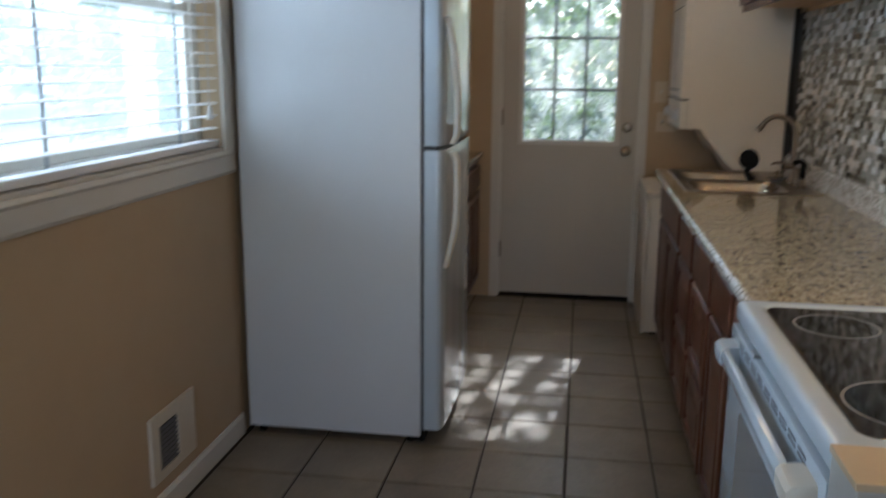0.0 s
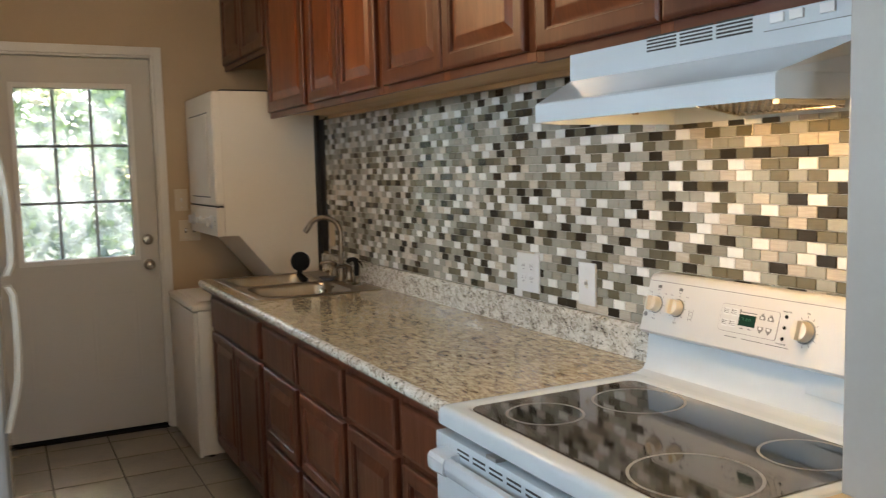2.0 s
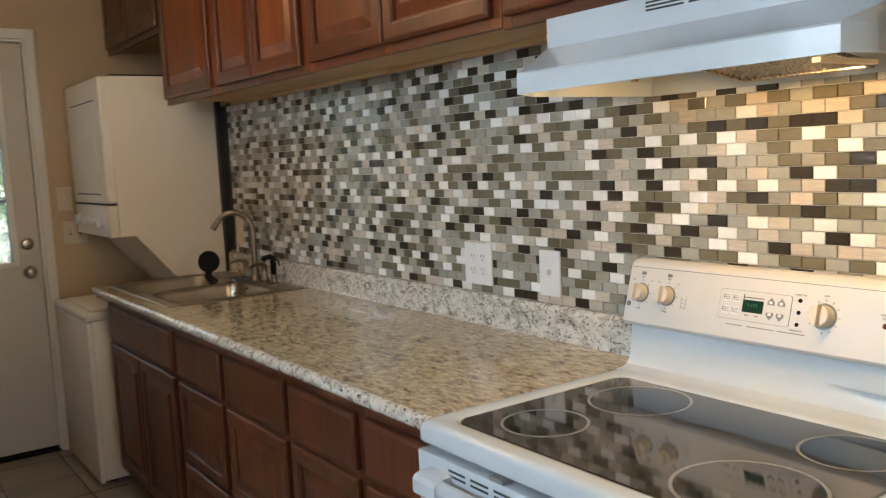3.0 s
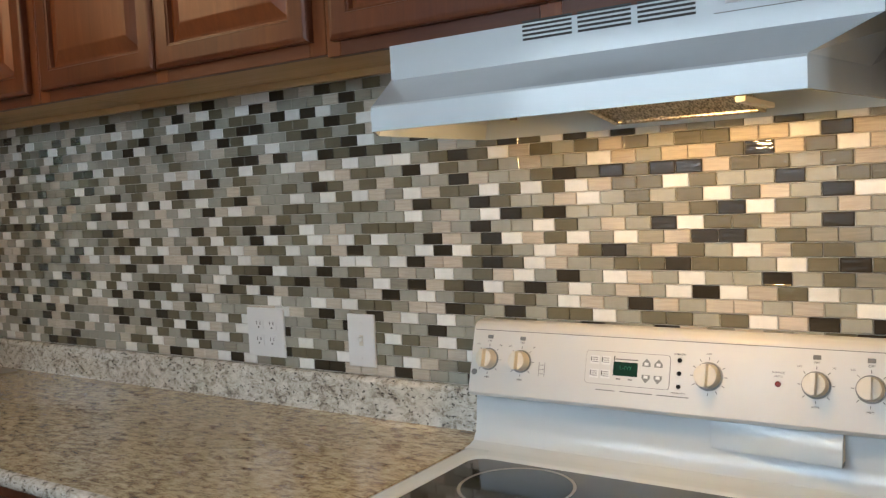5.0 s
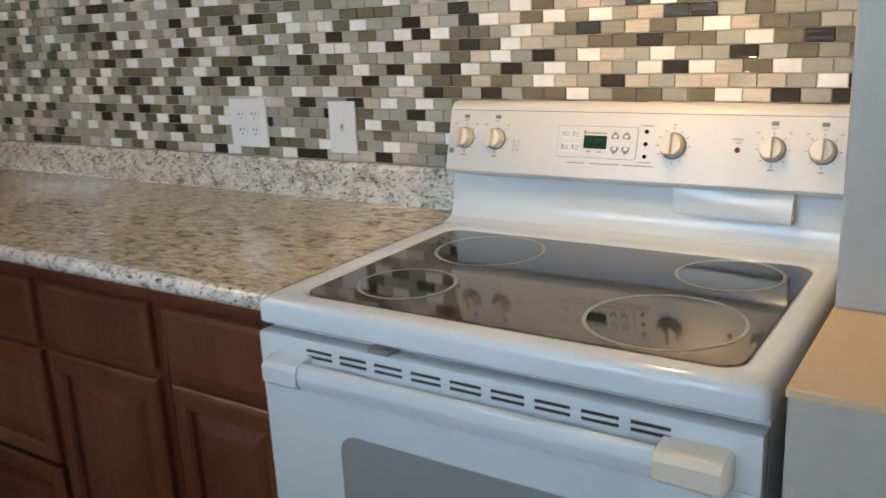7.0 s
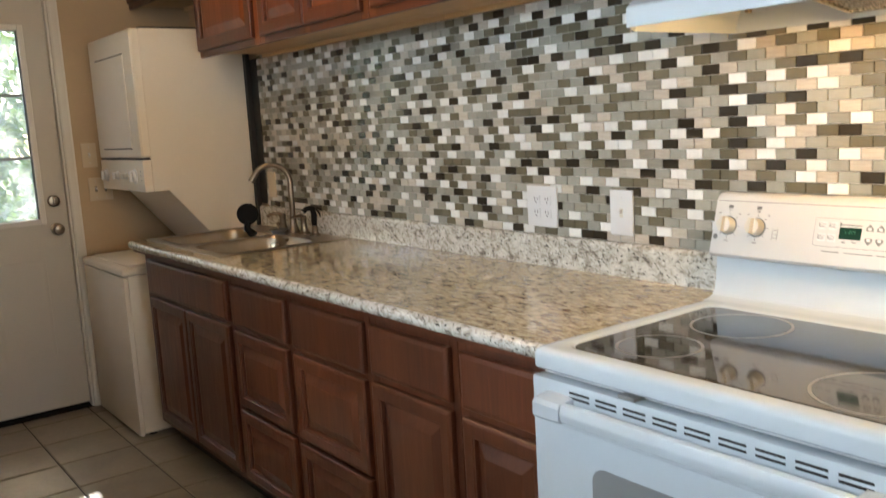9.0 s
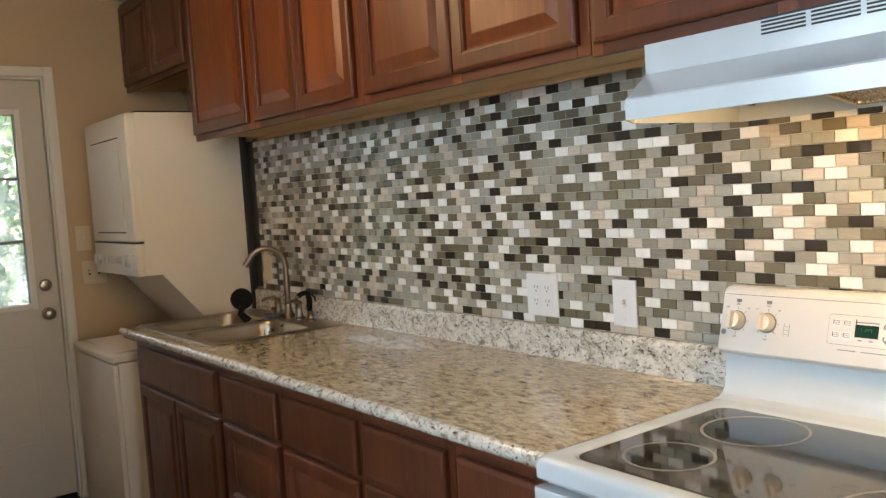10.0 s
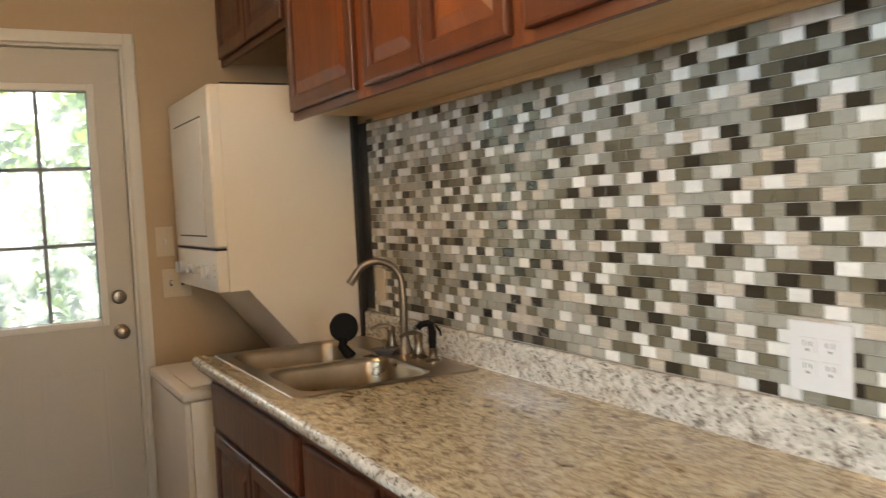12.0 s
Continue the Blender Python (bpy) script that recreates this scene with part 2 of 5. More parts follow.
def make_mosaic(name, color, glass, blotch=0.05):
    """One kind of mosaic piece: glossy glass, or honed stone with faint bands."""
    m, nt, b = material(name, 0.03 if glass else 0.42, spec=0.45 if glass else 0.3)
    v = place(nt)
    info, geo = nt.nodes.new("ShaderNodeObjectInfo"), nt.nodes.new("ShaderNodeNewGeometry")
    both = nt.nodes.new("ShaderNodeMath")
    both.operation = "ADD"
    nt.links.new(info.outputs["Random"], both.inputs[0])
    nt.links.new(geo.outputs["Random Per Island"], both.inputs[1])
    frac = nt.nodes.new("ShaderNodeMath")
    frac.operation = "FRACT"
    nt.links.new(both.outputs[0], frac.inputs[0])
    if glass:
        lo, hi = tuple(c * (1 - blotch) for c in color), tuple(min(0.9, c * (1 + blotch)) for c in color)
        col = ramp(nt, noise_tex(nt, v, 45, 3), [(0.3, lo), (0.7, hi)])
        wave = nt.nodes.new("ShaderNodeTexNoise")
        nt.links.new(place(nt, (1, 0.32, 1.6)), wave.inputs["Vector"])
        wave.inputs["Scale"].default_value, wave.inputs["Detail"].default_value = 100, 1.5
        bump(nt, b, wave.outputs["Fac"], 0.8, 0.0010)
    else:
        bands = noise_tex(nt, place(nt, (40, 18, 260)), 1.0, 4, 0.6, 0.6)
        col = ramp(nt, bands, [(0.3, tuple(c * 0.82 for c in color)), (0.55, color), (0.75, tuple(min(0.9, c * 1.14) for c in color))])
        bump(nt, b, bands, 0.15, 0.0006)
    col = mix(nt, 1.0, col, ramp(nt, frac.outputs[0], [(0, (0.90, 0.905, 0.91)), (1, (1.08, 1.07, 1.06))]), "MULTIPLY")
    nt.links.new(col, b.inputs["Base Color"])
    return m


MOSAIC = [
    (0.245, make_mosaic("white_glass_piece", (0.69, 0.69, 0.67), True)),
    (0.170, make_mosaic("charcoal_glass_piece", (0.032, 0.027, 0.020), True)),
    (0.175, make_mosaic("olive_glass_piece", (0.128, 0.117, 0.080), True)),
    (0.215, make_mosaic("grey_glass_piece", (0.298, 0.296, 0.256), True)),
    (0.075, make_mosaic("taupe_stone_piece", (0.245, 0.230, 0.185), False)),
    (0.120, make_mosaic("beige_stone_piece", (0.44, 0.39, 0.325), False)),
]


def make_glass(name, rough=0.0):
    m, nt, b = material(name, rough)
    b.inputs["Transmission Weight"].default_value = 1.0
    b.inputs["IOR"].default_value = 1.45
    b.inputs["Base Color"].default_value = (0.97, 1.0, 0.98, 1)
    return m


# Glass with a whitish film mixed in, so the view through turns milky.
def milky(name, thin, thick):
    m = make_glass(name)
    nt = m.node_tree
    film, join = nt.nodes.new("ShaderNodeBsdfTranslucent"), nt.nodes.new("ShaderNodeMixShader")
    film.inputs[0].default_value = (0.85, 0.90, 0.92, 1)
    nt.links.new(ramp(nt, noise_tex(nt, place(nt), 6, 4), [(0.3, (thin,) * 3), (0.7, (thick,) * 3)]), join.inputs[0])
    nt.links.new(nt.nodes["Principled BSDF"].outputs[0], join.inputs[1])
    nt.links.new(film.outputs[0], join.inputs[2])
    nt.links.new(join.outputs[0], nt.nodes["Material Output"].inputs[0])
    return m


M_GLASS = milky("milky_door_glass", 0.12, 0.20)
# the film here imitates blown-out daylight in the window panes
M_GLASS_WINDOW = milky("glare_window_glass", 0.13, 0.20)


def make_cooktop():
    m, nt, b = material("black_ceramic_glass", 0.07, 0, 0.3)
    v = place(nt)
    smear = noise_tex(nt, place(nt, (1.0, 1.6, 1)), 7, 5, 0.6, 1.2)
    nt.links.new(ramp(nt, smear, [(0.35, (0.018, 0.0165, 0.016)), (0.7, (0.042, 0.038, 0.036))]), b.inputs["Base Color"])
    nt.links.new(ramp(nt, smear, [(0.35, (0.04,) * 3), (0.62, (0.10,) * 3), (0.8, (0.20,) * 3)]), b.inputs["Roughness"])
    return m


M_COOKTOP = make_cooktop()
M_ZONE = plain("clean_ceramic_glass", (0.010, 0.011, 0.012), 0.035, coat=0.3, vary=0.15, grain=60)


def make_display():
    m, nt, b = material("green_display", 0.5, spec=0.08)
    b.inputs["Base Color"].default_value = (0.006, 0.03, 0.018, 1)
    return m


def make_digits():
    m, nt, b = material("green_digits", 0.3)
    b.inputs["Base Color"].default_value = (0.008, 0.09, 0.04, 1)
    b.inputs["Emission Color"].default_value = (0.05, 0.9, 0.35, 1)
    b.inputs["Emission Strength"].default_value = 0.015
    return m


M_DISPLAY, M_DIGITS = make_display(), make_digits()


def make_bulb():
    m, nt, b = material("warm_lamp_lens", 0.4)
    b.inputs["Base Color"].default_value = (0.8, 0.7, 0.5, 1)
    b.inputs["Emission Color"].default_value = (1.0, 0.62, 0.26, 1)
    b.inputs["Emission Strength"].default_value = 1.0
    return m


M_LENS = make_bulb()


def make_leaf(name, dark, light, glow=0.35):
    m, nt, b = material(name, 0.5)
    geo = nt.nodes.new("ShaderNodeNewGeometry")
    col = ramp(nt, geo.outputs["Random Per Island"], [(0.0, dark), (0.6, light), (1.0, tuple(min(1, c * 1.7) for c in light))])
    nt.links.new(col, b.inputs["Base Color"])
    tr, ad = nt.nodes.new("ShaderNodeBsdfTranslucent"), nt.nodes.new("ShaderNodeMixShader")
    nt.links.new(mix(nt, 1.0, col, (1.25, 1.5, 0.75), "MULTIPLY"), tr.inputs[0])
    ad.inputs[0].default_value = glow
    nt.links.new(b.outputs[0], ad.inputs[1])
    nt.links.new(tr.outputs[0], ad.inputs[2])
    nt.links.new(ad.outputs[0], nt.nodes["Material Output"].inputs[0])
    return m


M_LEAF = make_leaf("green_leaves", (0.065, 0.10, 0.024), (0.145, 0.20, 0.055))
M_LEAF_FAR = make_leaf("pale_leaves", (0.085, 0.115, 0.042), (0.165, 0.21, 0.085))


def make_grass():
    m, nt, b = material("lawn", 0.9)
    v = place(nt)
    col = ramp(nt, noise_tex(nt, v, 0.7, 4), [(0.3, (0.10, 0.105, 0.05)), (0.7, (0.17, 0.17, 0.09))])
    col = mix(nt, 0.5, col, ramp(nt, noise_tex(nt, v, 25, 4), [(0.3, (0.05, 0.065, 0.02)), (0.7, (0.22, 0.20, 0.12))]))
    nt.links.new(col, b.inputs["Base Color"])
    return m


M_GRASS = make_grass()

M_NICKEL = make_nickel()
M_STEEL = make_steel()
M_MESH_METAL = make_mesh_metal()

# ---- mesh helpers ----
ORIGIN = {}


def thing(name, at, label, category, group=""):
    ob = new(name)
    ob.location = at
    ob.empty_display_size = 0.1
    ORIGIN[ob] = Vector(at)
    return tagged(ob, label, category, group)


def part(name, bm, mat, parent=None, label="", smooth=False, kind=""):
    """One mesh, given in world metres, under a thing or a part."""
    o = ORIGIN.get(parent, Vector((0, 0, 0)))
    if o.length:
        bmesh.ops.translate(bm, verts=bm.verts, vec=-o)
    me = bpy.data.meshes.new(name)
    bm.to_mesh(me)
    bm.free()
    for m in mat if isinstance(mat, (list, tuple)) else [mat]:
        me.materials.append(m)
    if smooth:
        me.shade_smooth()
        me.set_sharp_from_angle(angle=radians(35))
    ob = new(name, me)
    ob.parent = parent
    ORIGIN[ob] = o
    return tagged(ob, label, kind=kind)


def structure(name, bm, mat, label="", category="", smooth=False):
    return tagged(part(name, bm, mat, None, label, smooth), category=category, kind="structure")


def box(bm, x0, x1, y0, y1, z0, z1, bevel=0.0, segs=2):
    vs = [bm.verts.new(p) for p in ((x0, y0, z0), (x1, y0, z0), (x1, y1, z0), (x0, y1, z0), (x0, y0, z1), (x1, y0, z1), (x1, y1, z1), (x0, y1, z1))]
    fs = [bm.faces.new([vs[i] for i in f]) for f in ((3, 2, 1, 0), (4, 5, 6, 7), (0, 1, 5, 4), (1, 2, 6, 5), (2, 3, 7, 6), (3, 0, 4, 7))]
    if bevel:
        edges = {e for f in fs for e in f.edges}
        bmesh.ops.bevel(bm, geom=list(edges), offset=bevel, segments=segs, profile=0.6, affect="EDGES")
    return bm


def boxed(*a, **k):
    return box(bmesh.new(), *a, **k)


def prism(bm, outline, axis, a, b, bevel=0.0, segs=2):
    """An outline of two coordinates pushed along an axis from a to b."""
    def at(p, s):
        return {"x": (s, p[0], p[1]), "y": (p[0], s, p[1]), "z": (p[0], p[1], s)}[axis]
    lo, hi = [bm.verts.new(at(p, a)) for p in outline], [bm.verts.new(at(p, b)) for p in outline]
    n = len(outline)
    fs = [bm.faces.new(lo), bm.faces.new(hi[::-1])] + [bm.faces.new((lo[(i + 1) % n], lo[i], hi[i], hi[(i + 1) % n])) for i in range(n)]
    bmesh.ops.recalc_face_normals(bm, faces=fs)
    if bevel:
        bmesh.ops.bevel(bm, geom=list({e for f in fs for e in f.edges}), offset=bevel, segments=segs, profile=0.6, affect="EDGES")
    return bm


def basis(axis):
    return {"x": Matrix.Rotation(radians(90), 4, "Y"), "y": Matrix.Rotation(radians(-90), 4, "X"), "z": Matrix.Identity(4)}[axis]


def lathe(bm, centre, axis, profile, n=28):
    """Turned shape: profile of (radius, distance along the axis)."""
    m = Matrix.Translation(centre) @ basis(axis)
    rings = []
    for r, h in profile:
        rings.append([bm.verts.new(m @ Vector((r * math.cos(2 * math.pi * i / n), r * math.sin(2 * math.pi * i / n), h))) for i in range(n)])
    fs = []
    for p, q in zip(rings, rings[1:]):
        fs += [bm.faces.new((p[i], p[(i + 1) % n], q[(i + 1) % n], q[i])) for i in range(n)]
    fs += [bm.faces.new(rings[0][::-1]), bm.faces.new(rings[-1])]
    bmesh.ops.recalc_face_normals(bm, faces=fs)
    return bm


def tube(bm, points, radius, n=14, closed_ends=True):
    """A round bar along points; radius a number or one for each point."""
    pts = [Vector(p) for p in points]
    rad = radius if isinstance(radius, (list, tuple)) else [radius] * len(pts)
    rings, side = [], None
    for i, p in enumerate(pts):
        d = (pts[min(i + 1, len(pts) - 1)] - pts[max(i - 1, 0)]).normalized()
        side = d.orthogonal().normalized() if side is None else (side - d * side.dot(d)).normalized()
        up = d.cross(side)
        rings.append([bm.verts.new(p + rad[i] * (math.cos(2 * math.pi * k / n) * side + math.sin(2 * math.pi * k / n) * up)) for k in range(n)])
    fs = []
    for p, q in zip(rings, rings[1:]):
        fs += [bm.faces.new((p[k], p[(k + 1) % n], q[(k + 1) % n], q[k])) for k in range(n)]
    if closed_ends:
        fs += [bm.faces.new(rings[0][::-1]), bm.faces.new(rings[-1])]
    bmesh.ops.recalc_face_normals(bm, faces=fs)
    return bm


def arc(cx, cz, r, a0, a1, n):
    return [(cx + r * math.cos(radians(a0 + (a1 - a0) * i / n)), cz + r * math.sin(radians(a0 + (a1 - a0) * i / n))) for i in range(n + 1)]


def rounded_rect(x0, x1, y0, y1, r, n=6):
    out = []
    for cx, cy, a in ((x1 - r, y1 - r, 0), (x0 + r, y1 - r, 90), (x0 + r, y0 + r, 180), (x1 - r, y0 + r, 270)):
        out += arc(cx, cy, r, a, a + 90, n)
    return out


def nested(bm, loops, cap_first=True, cap_last=True):
    """Skin through closed loops of as many points each."""
    rings = [[bm.verts.new(p) for p in loop] for loop in loops]
    n, fs = len(rings[0]), []
    for p, q in zip(rings, rings[1:]):
        fs += [bm.faces.new((p[i], p[(i + 1) % n], q[(i + 1) % n], q[i])) for i in range(n)]
    if cap_first:
        fs.append(bm.faces.new(rings[0][::-1]))
    if cap_last:
        fs.append(bm.faces.new(rings[-1]))
    bmesh.ops.recalc_face_normals(bm, faces=fs)
    return bm


def pierced_wall(name, axis, a, b, u0, u1, z0, z1, holes, mat, label):
    """A wall between a and b along its axis, running from u0 to u1, with holes (u0, u1, z0, z1) right through it."""
    us, zs = sorted({u0, u1, *(h[0] for h in holes), *(h[1] for h in holes)}), sorted({z0, z1, *(h[2] for h in holes), *(h[3] for h in holes)})
    bm = bmesh.new()
    for p, q in zip(us, us[1:]):
        for r, s in zip(zs, zs[1:]):
            if any(h[0] <= p and q <= h[1] and h[2] <= r and s <= h[3] for h in holes):
                continue
            box(bm, *((a, b, p, q) if axis == "x" else (p, q, a, b)), r, s)
    bmesh.ops.remove_doubles(bm, verts=bm.verts, dist=1e-5)
    count = {}
    for f in bm.faces:
        key = tuple(round(c, 4) for c in f.calc_center_median())
        count.setdefault(key, []).append(f)
    bmesh.ops.delete(bm, geom=[f for fs in count.values() if len(fs) > 1 for f in fs], context="FACES_ONLY")
    bmesh.ops.recalc_face_normals(bm, faces=bm.faces)
    return structure(name, bm, mat, label)


# ---- walls, floor, ceiling ----
DOOR_X0, DOOR_X1, DOOR_TOP = -1.537, -0.717, 2.075
WIN_Y0, WIN_Y1, WIN_Z0, WIN_Z1 = -1.35, 1.005, 1.125, 2.10

wall_far = pierced_wall("wall_north", "y", Y_FAR, Y_FAR + 0.14, X_LEFT - 0.14, X_OUT + 0.14, -0.1, CEIL, [(DOOR_X0 - 0.012, DOOR_X1 + 0.012, -0.1, DOOR_TOP + 0.012)], M_WALL, "tan painted wall with a half-glazed outside door")
wall_left = pierced_wall("wall_west", "x", X_LEFT - 0.14, X_LEFT, Y_NEAR, Y_FAR, -0.1, CEIL, [(WIN_Y0, WIN_Y1, WIN_Z0, WIN_Z1)], M_WALL, "tan painted wall with a wide window")
wall_right = structure("wall_east", boxed(0.006, 0.12, -0.92, Y_FAR, -0.1, CEIL), M_WALL, "tan painted wall behind the mosaic backsplash")
# unseen wall; its opening is assumed, to let light in from behind
wall_back = pierced_wall("wall_south", "y", Y_NEAR - 0.14, Y_NEAR, X_LEFT - 0.14, X_OUT + 0.14, -0.1, CEIL, [(-1.9, 0.1, 0.75, 2.1)], M_WALL, "unseen tan painted wall with a window opening added for light")
structure("wall_outer", boxed(X_OUT, X_OUT + 0.14, Y_NEAR, -0.92, -0.1, CEIL), M_WALL, "tan painted wall")
structure("wall_partition", boxed(0.12, X_OUT, -0.92, -0.805, -0.1, CEIL), M_WALL, "tan painted partition wall")
structure("ceiling", boxed(X_LEFT - 0.14, X_OUT + 0.14, Y_NEAR - 0.14, Y_FAR + 0.14, CEIL, CEIL + 0.15), M_CEIL, "off-white painted ceiling")
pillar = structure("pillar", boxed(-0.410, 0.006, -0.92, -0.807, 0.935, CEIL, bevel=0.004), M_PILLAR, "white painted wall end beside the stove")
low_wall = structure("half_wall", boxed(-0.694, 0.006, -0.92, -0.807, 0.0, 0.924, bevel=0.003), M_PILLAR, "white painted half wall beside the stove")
structure("half_wall_cap", boxed(-0.697, 0.006, -0.922, -0.805, 0.924, 0.935, bevel=0.002), M_WALL, "tan painted top of the half wall")
floor = structure("floor", boxed(X_LEFT - 0.14, X_OUT + 0.14, Y_NEAR - 0.14, Y_FAR + 0.14, -0.12, -0.006), M_GROUT, "tiled floor with dark grout")

bm = bmesh.new()
for y0, y1 in ((Y_NEAR, 1.075),):
    prism(bm, [(X_LEFT, 0), (X_LEFT + 0.013, 0), (X_LEFT + 0.013, 0.072), (X_LEFT + 0.007, 0.085), (X_LEFT, 0.085)], "y", y0, y1)
structure("baseboard", bm, M_TRIM, "white painted baseboard")

# ---- outside ----
ground = structure("ground", boxed(-60, 60, -60, 90, -0.45, -0.25), M_GRASS, "dry lawn")
structure("pavement", boxed(-5.2, -2.47, -8, 9, -0.25, -0.20, bevel=0.01), M_CONCRETE, "pale concrete drive beside the house")
structure("door_step", boxed(-1.9, -0.4, 3.50, 4.6, -0.25, -0.06, bevel=0.01), M_CONCRETE, "concrete step outside the door")


def leaves(name, clumps, count, size, mat, seed, parent=None, kind=""):
    """Many small folded leaves scattered in clumps (centre, radii)."""
    rnd = np.random.default_rng(seed)
    verts, faces = [], []
    weights = np.array([r[0] * r[1] * r[2] for _, r in clumps])
    pick = rnd.choice(len(clumps), count, p=weights / weights.sum())
    for k in pick:
        c, r = clumps[k]
        d = rnd.normal(size=3)
        d /= np.linalg.norm(d)
        p = np.array(c) + d * np.array(r) * rnd.uniform(0.25, 1.0) ** 0.5
        u = rnd.normal(size=3)
        u /= np.linalg.norm(u)
        v = np.cross(u, rnd.normal(size=3))
        v /= np.linalg.norm(v) + 1e-9
        s = size * rnd.uniform(0.6, 1.4)
        i = len(verts)
        verts += [tuple(p - u * s), tuple(p + v * s * 0.45), tuple(p + u * s), tuple(p - v * s * 0.45)]
        faces.append((i, i + 1, i + 2, i + 3))
    me = bpy.data.meshes.new(name)
    me.from_pydata(verts, [], faces)
    me.materials.append(mat)
    ob = new(name, me)
    if parent:
        ob.parent = parent
        ob.location = -ORIGIN[parent]
    return tagged(ob, kind=kind)


def tree(x, y, height, spread, seed, label, count=5200, leaf=0.085, low=0.35, thick=()):
    rnd = np.random.default_rng(seed)
    t = thing("tree", (x, y, -0.25), label, "tree", "trees in the yard")
    bm = bmesh.new()
    tube(bm, [(x, y, -0.3), (x + 0.05, y, height * 0.3), (x - 0.06, y + 0.05, height * 0.65), (x, y, height * 0.9)], [0.16, 0.12, 0.08, 0.03], 10)
    clumps = []
    for i in range(13):
        a, h = rnd.uniform(0, 6.28), rnd.uniform(low, 0.95) * height
        r = spread * rnd.uniform(0.45, 1.0) * (1.1 - 0.5 * h / height)
        tip = (x + r * math.cos(a), y + r * math.sin(a), h + 0.3)
        tube(bm, [(x, y, h * 0.75), (x + 0.5 * r * math.cos(a), y + 0.5 * r * math.sin(a), h * 0.95), tip], [0.05, 0.03, 0.012], 6)
        s = spread * rnd.uniform(0.32, 0.55)
        clumps.append((tip, (s, s, s * 0.6)))
    part("trunk", bm, M_BARK, t)
    leaves("crown", clumps, count, leaf, M_LEAF, seed, t)
    for centre, radii, many in thick:
        tube_to = tuple(centre)
        part("limb", tube(bmesh.new(), [(x, y, height * 0.7), tuple((a + b) / 2 for a, b in zip((x, y, height * 0.75), tube_to)), tube_to], [0.06, 0.035, 0.012], 6), M_BARK, t)
        leaves("dense_bough", [(centre, radii)], many, 0.06, M_LEAF, seed + 50, t)
    return t


tree(1.6, 8.6, 4.6, 1.9, 3, "leafy green tree behind the house", 3600, 0.10, 0.4)
tree(-2.6, 10.5, 6.8, 2.4, 4, "tall leafy green tree behind the house", 4200, 0.10, 0.2)
tree(0.55, 9.6, 7.8, 1.7, 12, "leafy tree shading the back door", 2200, 0.075, 0.5, thick=[((-0.36, 9.4, 6.5), (1.0, 0.8, 1.0), 2200)])
tree(-9.0, 3.5, 6.0, 2.4, 5, "leafy tree across the drive", 4200, 0.11, 0.25)
tree(-10.5, -2.5, 6.5, 2.6, 6, "broad leafy tree across the drive", 4200, 0.11, 0.25)
tagged(leaves("hedge", [((x, 12.5 + 0.6 * math.sin(x * 1.7), 0.9), (1.3, 0.9, 2.4 + 0.5 * math.sin(x * 2.3))) for x in np.arange(-9, 9.1, 1.1)], 32000, 0.085, M_LEAF_FAR, 9),
       "dense green shrubs along the back of the yard", "shrubs", kind="stuff")
tagged(leaves("hedge", [((-12.5 + 0.5 * math.sin(y), y, 0.7), (0.9, 1.2, 1.2)) for y in np.arange(-8, 12, 1.2)], 9000, 0.10, M_LEAF_FAR, 10),
       "green shrubs beyond the drive", "shrubs", kind="stuff")
tagged(leaves("far_trees", [((x, 30 + 3 * math.sin(x), 4.0), (4.0, 3.0, 4.5)) for x in np.arange(-40, 41, 4.5)] + [((-34 + 3 * math.sin(y), y, 4.0), (3.0, 4.0, 4.5)) for y in np.arange(-30, 31, 4.5)], 16000, 0.42, M_LEAF_FAR, 11),
       "distant belt of trees", "trees", kind="stuff")


def neighbour_house():
    h = thing("house", (-20, 2, -0.25), "white sided single-storey house across the drive", "house")
    part("wall", boxed(-24, -17, -6, 8, -0.25, 2.7), M_SIDING, h)
    bm = bmesh.new()
    prism(bm, [(-24.5, 2.68), (-16.5, 2.68), (-20.5, 4.6)], "y", -6.5, 8.5)
    part("roof", bm, M_ROOF, h)
    for y in (-4, -0.5, 3, 6):
        w = part("window", boxed(-16.985, -16.94, y - 0.6, y + 0.6, 0.9, 2.1), M_SIDING, h)
        part("pane", boxed(-16.935, -16.925, y - 0.5, y + 0.5, 1.0, 2.0), M_DARKWIN, w)


neighbour_house()


def porch_post(y):
    t = thing("porch_post", (-2.95, y, -0.20), "white painted square post outside the window", "post", "posts outside the window")
    part("post", boxed(-3.0, -2.9, y - 0.05, y + 0.05, -0.20, 2.6, bevel=0.008), M_SIDING, t)
    part("post_base", boxed(-3.02, -2.88, y - 0.07, y + 0.07, -0.20, -0.05, bevel=0.006), M_SIDING, t)


porch_post(1.6)
porch_post(-1.9)

